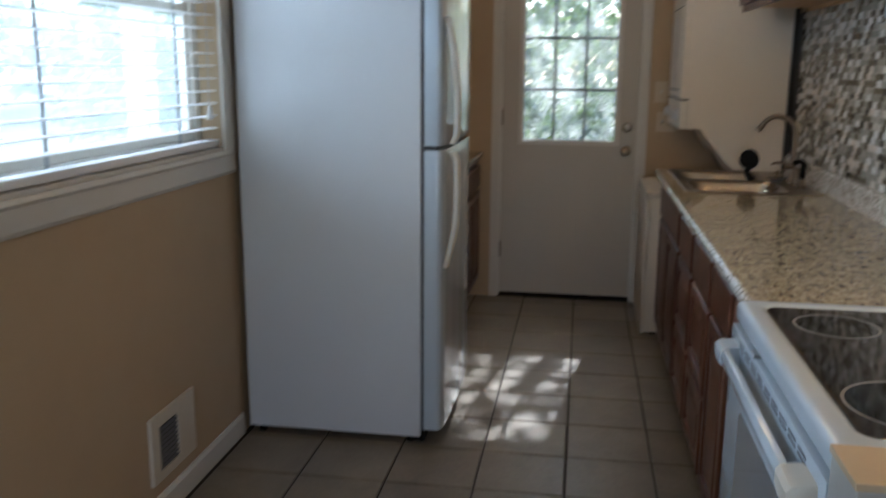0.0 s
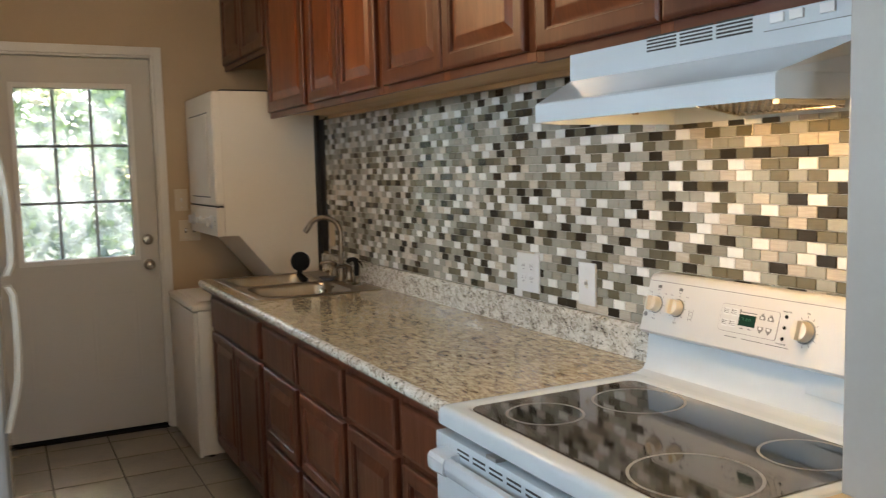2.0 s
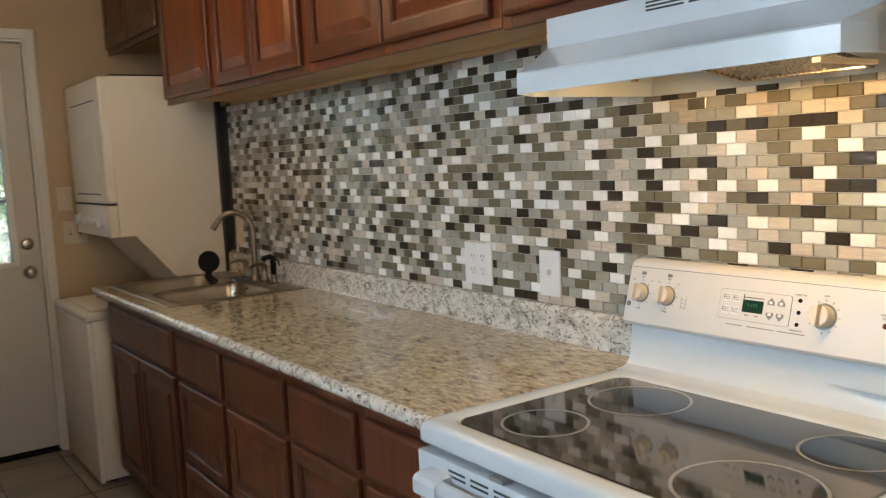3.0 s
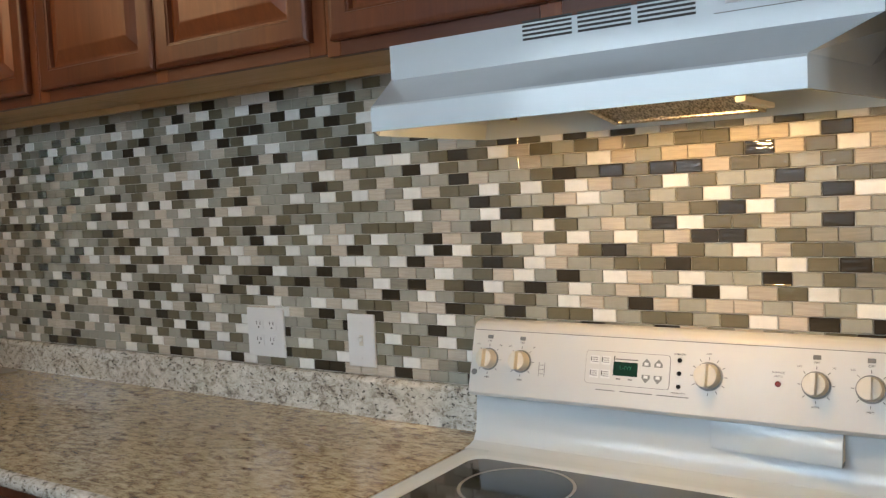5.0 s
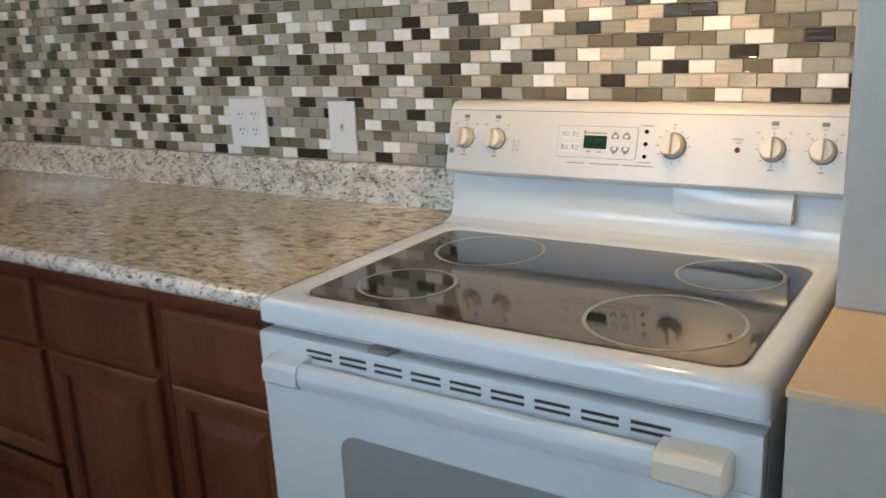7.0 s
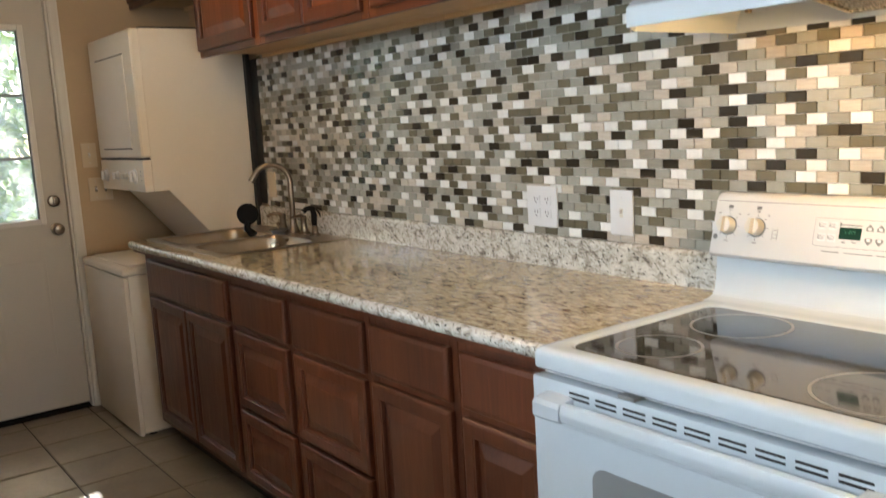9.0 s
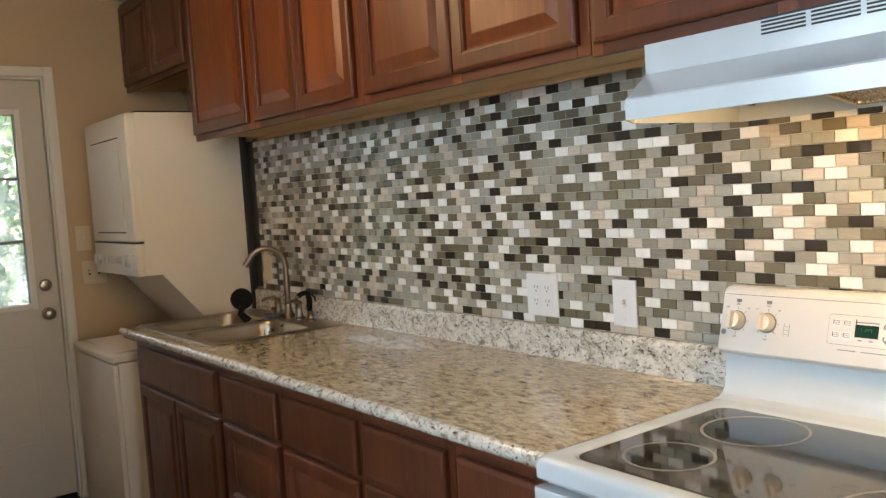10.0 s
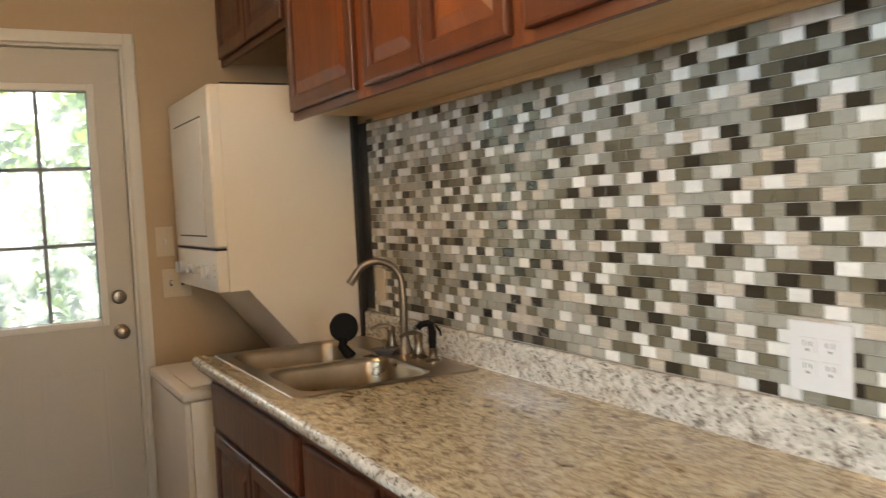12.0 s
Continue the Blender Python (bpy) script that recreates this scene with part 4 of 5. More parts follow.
def kitchen_sink():
    x0, x1, y0, y1 = SINK
    s = thing("kitchen_sink", ((x0 + x1) / 2, (y0 + y1) / 2, 0.918), "brushed steel double-bowl sink set into the worktop", "sink")
    z = 0.9185
    mid = 2.175
    bowls = [(-0.560, -0.165, y0 + 0.035, mid - 0.018), (-0.560, -0.165, mid + 0.018, y1 - 0.048)]
    outer = rounded_rect(x0, x1, y0, y1, 0.02, 4)
    bm = nested(bmesh.new(), [[(*p, z) for p in outer], [(*p, z + 0.003) for p in rounded_rect(x0 + 0.003, x1 - 0.003, y0 + 0.003, y1 - 0.003, 0.02, 4)], [(*p, z + 0.0035) for p in rounded_rect(x0 + 0.010, x1 - 0.010, y0 + 0.010, y1 - 0.010, 0.018, 4)]], cap_first=False, cap_last=False)
    zt = z + 0.0035
    xa, xb, ya, yb = x0 + 0.0102, x1 - 0.0102, y0 + 0.0102, y1 - 0.0102
    for b in bowls:
        rim = rounded_rect(b[0], b[1], b[2], b[3], 0.07, 8)
        ya_, yb_ = (ya, mid) if b is bowls[0] else (mid, yb)
        cx, cy = (b[0] + b[1]) / 2, (b[2] + b[3]) / 2
        out = []
        for px, py in rim:
            dx, dy = px - cx, py - cy
            k = min(((xb if dx > 0 else xa) - cx) / dx if abs(dx) > 1e-6 else 9e9, ((yb_ if dy > 0 else ya_) - cy) / dy if abs(dy) > 1e-6 else 9e9)
            out.append((cx + dx * k, cy + dy * k, zt))
        corners = [(xb, yb_), (xa, yb_), (xa, ya_), (xb, ya_)]
        for cxx, cyy in corners:
            j = min(range(len(out)), key=lambda i: (out[i][0] - cxx) ** 2 + (out[i][1] - cyy) ** 2)
            out[j] = (cxx, cyy, zt)
        nested(bm, [out, [(*p, zt) for p in rim]], cap_first=False, cap_last=False)
    deck = part("rim", bm, M_STEEL, s)
    for b in bowls:
        loops = []
        for i, d, r in ((0, 0, 0.07), (0.004, 0.004, 0.068), (0.007, 0.015, 0.066), (0.012, 0.10, 0.064), (0.02, 0.150, 0.06), (0.045, 0.172, 0.05), (0.10, 0.178, 0.03)):
            loops.append([(*p, zt - d) for p in rounded_rect(b[0] + i, b[1] - i, b[2] + i, b[3] - i, r, 8)])
        bowl = part("bowl", nested(bmesh.new(), loops, cap_first=False), M_STEEL, s, smooth=True)
        cx, cy = (b[0] + b[1]) / 2, (b[2] + b[3]) / 2
        part("drain", lathe(bmesh.new(), (cx, cy, zt - 0.1775), "z", [(0.056, 0.0), (0.054, 0.002), (0.040, 0.001), (0.036, -0.001)]), M_NICKEL, bowl, smooth=True)


kitchen_sink()


def kitchen_tap():
    x, y, z = -0.095, 2.145, 0.922
    t = thing("kitchen_tap", (x, y, z), "brushed nickel gooseneck tap with two lever handles", "tap")
    part("base_plate", lathe(bmesh.new(), (x, y, z), "z", [(0.028, 0.0), (0.028, 0.006), (0.022, 0.016), (0.016, 0.030), (0.0145, 0.060), (0.013, 0.075)]), M_NICKEL, t, smooth=True)
    pts = [(x, y, z + 0.06), (x, y, z + 0.20)]
    r, cz = 0.078, z + 0.220
    dx, dy = -0.88, 0.47
    for a in range(0, 151, 10):
        k = r * (1 - math.cos(radians(a)))
        pts.append((x + dx * k, y + dy * k, cz + r * math.sin(radians(a))))
    last, prev = Vector(pts[-1]), Vector(pts[-2])
    pts.append(tuple(last + (last - prev).normalized() * 0.035))
    part("spout", tube(bmesh.new(), pts, [0.0125] * 2 + [0.0115] * (len(pts) - 4) + [0.0125, 0.0135]), M_NICKEL, t, smooth=True)
    for yy, s in ((y + 0.100, 1), (y - 0.095, -1)):
        bm = lathe(bmesh.new(), (x, yy, z), "z", [(0.027, 0.0), (0.027, 0.005), (0.019, 0.012), (0.014, 0.035), (0.013, 0.058), (0.016, 0.066), (0.012, 0.078)])
        handle = part("handle", bm, M_NICKEL, t, smooth=True)
        part("lever", tube(bmesh.new(), [(x, yy, z + 0.070), (x - 0.02, yy + s * 0.006, z + 0.080), (x - 0.052, yy + s * 0.012, z + 0.078), (x - 0.068, yy + s * 0.014, z + 0.070)], [0.010, 0.008, 0.0065, 0.006], 12), M_NICKEL, handle, smooth=True)


def side_sprayer():
    x, y, z = -0.095, 1.955, 0.922
    t = thing("side_sprayer", (x, y, z), "black side sprayer in a nickel holder on the sink rim", "sprayer")
    part("holder", lathe(bmesh.new(), (x, y, z), "z", [(0.024, 0.0), (0.024, 0.005), (0.015, 0.012), (0.012, 0.034), (0.015, 0.041)]), M_NICKEL, t, smooth=True)
    part("sprayer_grip", tube(bmesh.new(), [(x, y, z + 0.038), (x, y, z + 0.060), (x + 0.002, y, z + 0.086), (x - 0.002, y + 0.003, z + 0.108)], [0.010, 0.0125, 0.0125, 0.011]), M_BLACK, t, smooth=True)
    part("sprayer_head", tube(bmesh.new(), [(x + 0.008, y - 0.005, z + 0.108), (x - 0.008, y + 0.006, z + 0.116), (x - 0.026, y + 0.018, z + 0.112), (x - 0.034, y + 0.023, z + 0.102)], [0.008, 0.0105, 0.0105, 0.011]), M_BLACK, t, smooth=True)
    part("trigger", tube(bmesh.new(), [(x + 0.010, y - 0.007, z + 0.108), (x + 0.020, y - 0.014, z + 0.092), (x + 0.022, y - 0.015, z + 0.076)], [0.0045, 0.004, 0.0025], 8), M_BLACK, t, smooth=True)


def basin_stopper():
    c = Vector((-0.273, 2.212, 1.018))
    to = Vector((-0.55, -0.82, 0.10)).normalized()
    t = thing("sink_strainer", (-0.25, 2.19, 0.923), "black round rubber stopper standing on its stem at the sink divider", "stopper")
    side = to.cross(Vector((0, 0, 1))).normalized()
    up = side.cross(to)
    rot = Matrix((side, up, to)).transposed().to_4x4()
    bm = lathe(bmesh.new(), (0, 0, 0), "z", [(0.040, -0.006), (0.046, -0.003), (0.046, 0.003), (0.041, 0.007), (0.040, 0.004), (0.018, 0.003)], 32)
    bmesh.ops.transform(bm, matrix=Matrix.Translation(c) @ rot, verts=bm.verts)
    part("disc", bm, M_BLACK, t, smooth=True)
    part("stem", tube(bmesh.new(), [tuple(c - to * 0.004 - up * 0.03), tuple(c - to * 0.006 - up * 0.06 + side * 0.008), (c.x + 0.012, c.y - 0.02, 0.925)], [0.014, 0.015, 0.019], 12), M_BLACK, t, smooth=True)


def basket_strainer():
    x, y, z = -0.155, 2.17, 0.922
    t = thing("basket_strainer", (x, y, z), "dark basket strainer with small steel knob on the sink rim", "strainer")
    part("basket", lathe(bmesh.new(), (x, y, z), "z", [(0.026, 0.0), (0.034, 0.012), (0.042, 0.016), (0.043, 0.019), (0.030, 0.020), (0.012, 0.018)]), M_GASKET, t, smooth=True)
    part("knob", lathe(bmesh.new(), (x, y, z + 0.018), "z", [(0.004, 0), (0.004, 0.018), (0.009, 0.022), (0.009, 0.030), (0.005, 0.033)], 14), M_NICKEL, t, smooth=True)


kitchen_tap()
side_sprayer()
basin_stopper()
basket_strainer()

# ---- stove ----
def text_part(words, size, parent, at, mat, name="lettering"):
    """Flat writing facing -x on the sloped panel."""
    cu = bpy.data.curves.new(name, "FONT")
    cu.body, cu.size, cu.align_x, cu.align_y, cu.extrude = words, size, "CENTER", "CENTER", 0.0002
    tmp = new(name, cu)
    me = bpy.data.meshes.new_from_object(tmp.evaluated_get(bpy.context.evaluated_depsgraph_get()))
    scene.collection.objects.unlink(tmp)
    bpy.data.objects.remove(tmp)
    m = Matrix.Translation(Vector(at) - ORIGIN[parent]) @ Matrix.Rotation(-SLOPE, 4, "Y") @ Matrix(((0, 0, -1), (-1, 0, 0), (0, 1, 0))).to_4x4()
    me.transform(m)
    me.materials.clear()
    me.materials.append(mat)
    ob = new(name, me)
    ob.parent = parent
    return ob


PANEL_BOT, PANEL_TOP = (-0.118, 1.030), (-0.082, 1.152)
SLOPE = math.atan2(PANEL_TOP[0] - PANEL_BOT[0], PANEL_TOP[1] - PANEL_BOT[1])


def on_panel(y, z, out=0.0):
    """A point on the control panel's sloped face, at height z, out metres proud."""
    k = (z - PANEL_BOT[1]) / (PANEL_TOP[1] - PANEL_BOT[1])
    x = PANEL_BOT[0] + k * (PANEL_TOP[0] - PANEL_BOT[0])
    return (x - out * math.cos(SLOPE), y, z + out * math.sin(SLOPE))


def panel_patch(bm, ya, yb, za, zb, out0, out1):
    lo = [on_panel(y, z, out0) for y, z in ((ya, za), (yb, za), (yb, zb), (ya, zb))]
    hi = [on_panel(y, z, out1) for y, z in ((ya, za), (yb, za), (yb, zb), (ya, zb))]
    return nested(bm, [lo, hi])


def stove():
    y0, y1 = STOVE_NEAR + 0.004, -0.001
    ym = (y0 + y1) / 2
    s = thing("stove", (-0.34, ym, 0.0), "white electric range with black glass cooktop and cream control panel", "stove")
    part("side_body", boxed(-0.655, -0.02, y0 + 0.004, y1 - 0.004, 0.06, 0.872), M_APPLIANCE, s)
    for x, y in ((-0.60, y0 + 0.05), (-0.60, y1 - 0.05), (-0.08, y0 + 0.05), (-0.08, y1 - 0.05)):
        part("foot", lathe(bmesh.new(), (x, y, 0.0), "z", [(0.02, 0), (0.02, 0.012), (0.01, 0.016), (0.01, 0.06)], 12), M_BLACK, s)
    # cooktop frame: outer rounded slab, with the glass let in
    gx0, gx1, gy0, gy1 = -0.636, -0.178, -0.744, -0.050
    zt = 0.922
    loops = []
    o = lambda i, z, r: [(*p, z) for p in rounded_rect(-0.685 + i, -0.060, y0 + i, y1 - i, r, 6)]
    g = lambda i, z, r: [(*p, z) for p in rounded_rect(gx0 - i, gx1 + i, gy0 - i, gy1 + i, r, 6)]
    loops = [o(0.004, 0.880, 0.010), o(0, 0.884, 0.012), o(0, 0.908, 0.012), o(0.003, 0.917, 0.014), o(0.009, zt, 0.016), o(0.016, zt + 0.001, 0.016), g(0.012, zt + 0.001, 0.045), g(0.004, zt - 0.001, 0.038), g(0, zt - 0.005, 0.034)]
    part("cooktop_frame", nested(bmesh.new(), loops, cap_last=True), M_ENAMEL, s, "white enamel cooktop rim", smooth=True)
    glass = part("cooktop_glass", nested(bmesh.new(), [g(-0.001, zt - 0.0048, 0.033), g(-0.001, zt - 0.0025, 0.033), g(-0.003, zt - 0.0018, 0.031)], cap_first=False), M_COOKTOP, s, "glossy black ceramic glass with wipe smears")
    zg = zt - 0.0014
    for cx, cy, r in ((-0.520, -0.180, 0.083), (-0.292, -0.205, 0.102), (-0.513, -0.608, 0.112), (-0.272, -0.632, 0.085)):
        bm = bmesh.new()
        for ra, rb in ((r - 0.006, r),):
            n = 56
            inn = [bm.verts.new((cx + ra * math.cos(2 * math.pi * i / n), cy + ra * math.sin(2 * math.pi * i / n), zg)) for i in range(n)]
            out = [bm.verts.new((cx + rb * math.cos(2 * math.pi * i / n), cy + rb * math.sin(2 * math.pi * i / n), zg)) for i in range(n)]
            for i in range(n):
                bm.faces.new((inn[i], out[i], out[(i + 1) % n], inn[(i + 1) % n]))
        part("burner_ring", bm, M_RING, glass, "pale printed burner ring")
        bm = bmesh.new()
        bm.faces.new([bm.verts.new((cx + (r - 0.0065) * math.cos(2 * math.pi * i / 56), cy + (r - 0.0065) * math.sin(2 * math.pi * i / 56), zg - 0.0001)) for i in range(56)])
        part("cooking_zone", bm, M_ZONE, glass, "clean glossy black cooking zone")
    # backguard: lower riser curving up to the sloped control panel
    riser = [(-0.060, 0.880), (-0.150, 0.9225), (-0.128, 0.924), (-0.112, 0.930), (-0.102, 0.945), (-0.098, 0.965), (-0.094, 1.000), (-0.092, 1.024), (-0.02, 1.024), (-0.02, 0.880)]
    part("riser", prism(bmesh.new(), riser, "y", y0 + 0.006, y1 - 0.006), M_ENAMEL, s, "glossy white riser behind the burners", smooth=True)
    guard = [(-0.014, 1.020), (-0.100, 1.020), (-0.112, 1.022), PANEL_BOT, PANEL_TOP, (-0.078, 1.158), (-0.068, 1.1645), (-0.050, 1.166), (-0.014, 1.160)]
    bg = part("control_panel", prism(bmesh.new(), guard, "y", y0 + 0.001, y1 - 0.001, bevel=0.0035), M_PANEL, s, "cream-white control panel", smooth=True)
    bm = bmesh.new()
    panel_patch(bm, y0 + 0.006, y1 - 0.006, 1.1485, 1.1497, -0.001, 0.0004)
    part("trim_line", bm, M_INK, bg)
    # vent cover on the riser
    wedge = []
    for yv, d in ((-0.480, 0.0012), (-0.560, 0.010), (-0.690, 0.026)):
        wedge.append([(-0.0925, yv, 1.0205), (-0.0925 - d * 0.5, yv, 1.0205), (-0.0945 - d * 0.85, yv, 1.004), (-0.0965 - d, yv, 0.974), (-0.0965 - d * 0.9, yv, 0.970), (-0.0935, yv, 0.970)])
    cover = part("vent_cover", nested(bmesh.new(), wedge), M_ENAMEL, s, "white oven vent cover, open at one end", smooth=True)
    part("vent_mouth", prism(bmesh.new(), [(-0.096, 1.017), (-0.103, 1.017), (-0.117, 0.978), (-0.098, 0.977)], "y", -0.6906, -0.6895), M_IVORY, cover, "cream inside of the vent")
    part("vent_gap", boxed(-0.1015, -0.094, -0.690, -0.560, 1.0200, 1.0216), M_DARK, cover, "thin dark gap along the top")
    n = (-math.cos(SLOPE), 0, math.sin(SLOPE))
    turn = Vector((0, 0, 1)).rotation_difference(Vector(n)).to_matrix().to_4x4()

    def disc(profile, y, z, k=28):
        b = lathe(bmesh.new(), (0, 0, 0), "z", profile, k)
        bmesh.ops.transform(b, matrix=Matrix.Translation(on_panel(y, z, 0.0)) @ turn, verts=b.verts)
        return b

    def dial(y, z, r, ticks):
        part("dial_skirt", disc([(r * 1.20, -0.0008), (r * 1.20, 0.0012), (r * 1.13, 0.0018), (r * 1.02, 0.0018)], y, z), M_RING, s, "grey dial skirt", smooth=True)
        d = part("dial", disc([(r * 1.04, 0.001), (r * 1.04, 0.003), (r * 1.0, 0.006), (r, 0.016), (r * 0.93, 0.022), (r * 0.7, 0.023)], y, z), M_DIAL, s, "round ivory dial", smooth=True)
        b = bmesh.new()
        w = r * 0.28
        lo, hi = [], []
        for yy, zz in ((-w, -r * 0.95), (w, -r * 0.95), (w, r * 0.95), (-w, r * 0.95)):
            p = Vector(on_panel(y + yy, z + zz * math.cos(SLOPE), 0.021))
            q = Vector(on_panel(y + yy * 0.7, z + zz * 0.96 * math.cos(SLOPE), 0.033))
            lo.append(tuple(p))
            hi.append(tuple(q))
        nested(b, [lo, hi])
        part("grip", b, M_DIAL, d)
        for a in ticks:
            ra, rb = r * 1.28, r * 1.55
            ca, sa = math.sin(radians(a)), math.cos(radians(a))
            b = bmesh.new()
            pts = []
            for rr, ww in ((ra, -0.0006), (rb, -0.0006), (rb, 0.0006), (ra, 0.0006)):
                pts.append((y - (rr * ca + ww * sa), z + (rr * sa - ww * ca)))
            nested(b, [[on_panel(p, q, 0.0001) for p, q in pts], [on_panel(p, q, 0.0005) for p, q in pts]])
            part("tick_mark", b, M_INK, d)

    zr = 1.094
    for y in (-0.043, -0.116, -0.650, -0.729):
        dial(y, zr, 0.0185, (-135, -90, -45, 0, 45, 90, 135, 180))
        for words, dy, dz in (("OFF", 0, 0.034), ("LO", 0.026, 0.027), ("HI", -0.026, 0.027), ("MED", 0, -0.034)):
            text_part(words, 0.0055, s, on_panel(y + dy, zr + dz, 0.0006), M_INK)
        bm = bmesh.new()
        panel_patch(bm, y - 0.006, y + 0.006, zr + 0.039, zr + 0.046, -0.0005, 0.0005)
        part("burner_symbol", bm, M_INK, s)
    dial(-0.479, zr, 0.0205, tuple(range(-120, 181, 30)))
    text_part("OFF", 0.0055, s, on_panel(-0.479, zr + 0.036, 0.0006), M_INK)
    # clock cluster
    bm = bmesh.new()
    outline = [on_panel(y, z, -0.0005) for y, z in rounded_rect(-0.4120, -0.2520, 1.066, 1.124, 0.006, 4)]
    inner = [on_panel(y, z, 0.0008) for y, z in rounded_rect(-0.4120, -0.2520, 1.066, 1.124, 0.006, 4)]
    nested(bm, [outline, inner])
    box_ob = part("clock_panel", bm, M_INK, s, "thin grey outline round the clock")
    bm = nested(bmesh.new(), [[on_panel(y, z, 0.0) for y, z in rounded_rect(-0.4113, -0.2527, 1.0667, 1.1233, 0.0055, 4)], [on_panel(y, z, 0.0012) for y, z in rounded_rect(-0.4113, -0.2527, 1.0667, 1.1233, 0.0055, 4)]])
    part("clock_face", bm, M_PANEL, box_ob)
    bm = bmesh.new()
    panel_patch(bm, -0.3530, -0.3070, 1.083, 1.107, 0.0, 0.0018)
    disp = part("clock_display", bm, M_DISPLAY, box_ob, "dark green clock display")
    text_part("1:07", 0.015, disp, on_panel(-0.3300, 1.095, 0.0022), M_DIGITS, "clock_digits")
    for y, z in ((-0.2700, 1.108), (-0.2920, 1.108), (-0.2700, 1.084), (-0.2920, 1.084)):
        key = part("push_button", panel_patch(bmesh.new(), y - 0.0085, y + 0.0085, z - 0.0075, z + 0.0075, 0.001, 0.002), M_PLATE, box_ob, "small grey-white button")
        part("button_mark", panel_patch(bmesh.new(), y + 0.006, y + 0.0075, z - 0.003, z + 0.0055, 0.002, 0.0024), M_BLACK, key)
        bm = bmesh.new()
        for k in range(3):
            panel_patch(bm, y - 0.0065, y + 0.0045, z + 0.0032 - k * 0.0036, z + 0.0044 - k * 0.0036, 0.002, 0.0023)
        part("button_print", bm, M_INK, key)
    for y in (-0.3690, -0.3910):
        for z, s_ in ((1.106, 1), (1.084, -1)):
            bm = bmesh.new()
            pts = [(y - 0.0075, z - 0.004 * s_), (y + 0.0075, z - 0.004 * s_), (y + 0.0075, z + 0.002 * s_), (y, z + 0.010 * s_), (y - 0.0075, z + 0.002 * s_)]
            nested(bm, [[on_panel(p, q, 0.001) for p, q in pts], [on_panel(p, q, 0.002) for p, q in pts]])
            key = part("arrow_button", bm, M_RING, box_ob, "grey arrow-shaped button")
            part("button_mark", panel_patch(bmesh.new(), y - 0.0035, y + 0.0035, z - 0.002, z + 0.003, 0.002, 0.0024), M_PLATE, key)
    part("button_print", panel_patch(bmesh.new(), -0.3530, -0.3100, 1.1105, 1.1125, 0.001, 0.0016), M_INK, box_ob)
    part("button_mark", panel_patch(bmesh.new(), -0.3090, -0.3072, 1.1085, 1.1165, 0.001, 0.0018), M_BLACK, box_ob)
    for k in (-0.318, -0.340):
        part("button_print", panel_patch(bmesh.new(), k - 0.004, k + 0.004, 1.0765, 1.0785, 0.001, 0.0016), M_INK, box_ob)
    bm = bmesh.new()
    for z in (1.074, 1.082, 1.090):
        panel_patch(bm, -0.166, -0.158, z, z + 0.001, -0.0005, 0.0004)
    for q in ((-0.1685, -0.1675, 1.070, 1.096), (-0.1565, -0.1555, 1.070, 1.096)):
        panel_patch(bm, *q, -0.0005, 0.0004)
    part("small_print", bm, M_RING, s, "faint printed box")
    for z in (1.117, 1.095, 1.073):
        part("indicator_light", disc([(0.0042, -0.0005), (0.004, 0.0012), (0.002, 0.0016)], -0.4280, z, 14), M_BLACK, s)
    part("indicator_light", disc([(0.005, -0.0005), (0.0048, 0.0014), (0.002, 0.002)], -0.5920, 1.091, 16), M_RED, s, "dark red surface light")
    for words, y, z in (("OVEN ON", -0.4280, 1.127), ("PREHEATED", -0.4280, 1.062), ("SURFACE", -0.5920, 1.109), ("UNITS", -0.5920, 1.103)):
        text_part(words, 0.0048, s, on_panel(y, z, 0.0006), M_INK)
    bm = bmesh.new()
    for a, b in ((-0.3120, -0.2750), (-0.3820, -0.3220), (-0.4470, -0.3890)):
        panel_patch(bm, a, b, 1.0555, 1.0570, -0.0005, 0.0004)
    part("small_print", bm, M_INK, s, "line of tiny grey print")
    part("badge", disc([(0.006, -0.0005), (0.006, 0.0008), (0.004, 0.001)], -0.013, 1.068, 18), M_RING, s, "small round grey badge")
    # oven door
    xd = -0.690
    door = part("oven_door", boxed(xd, -0.657, y0 + 0.003, y1 - 0.003, 0.235, 0.868, bevel=0.005), M_ENAMEL, s, "white oven door", smooth=True)
    win = rounded_rect(-0.620, -0.158, 0.37, 0.722, 0.03, 6)
    part("oven_window", nested(bmesh.new(), [[(xd + 0.002, *p) for p in win], [(xd - 0.0015, *p) for p in win]]), M_GREYGLASS, door, "grey tinted oven window")
    part("door_ridge", boxed(xd - 0.004, xd + 0.002, y0 + 0.006, y1 - 0.006, 0.782, 0.794, bevel=0.0018), M_ENAMEL, door)
    for i in range(9):
        ya = -0.105 - i * 0.0655
        for z in (0.852, 0.842):
            part("vent_slot", boxed(xd - 0.0008, xd + 0.002, ya - 0.050, ya, z - 0.0022, z + 0.0022), M_DARK, door, "thin black vent slot")
    part("door_latch", boxed(xd - 0.001, -0.66, -0.262, -0.225, 0.8685, 0.8765, bevel=0.001), M_RING, s, "grey latch tab")
    # handle: bar with swelling ends
    prof = [(xd - 0.022, 0.800), (xd - 0.037, 0.806), (xd - 0.040, 0.822), (xd - 0.035, 0.838), (xd - 0.024, 0.842), (xd - 0.019, 0.822)]
    bar = part("door_handle", prism(bmesh.new(), prof, "y", y0 + 0.1185, y1 - 0.1135, bevel=0.003), M_ENAMEL, door, "long white bar handle", smooth=True)
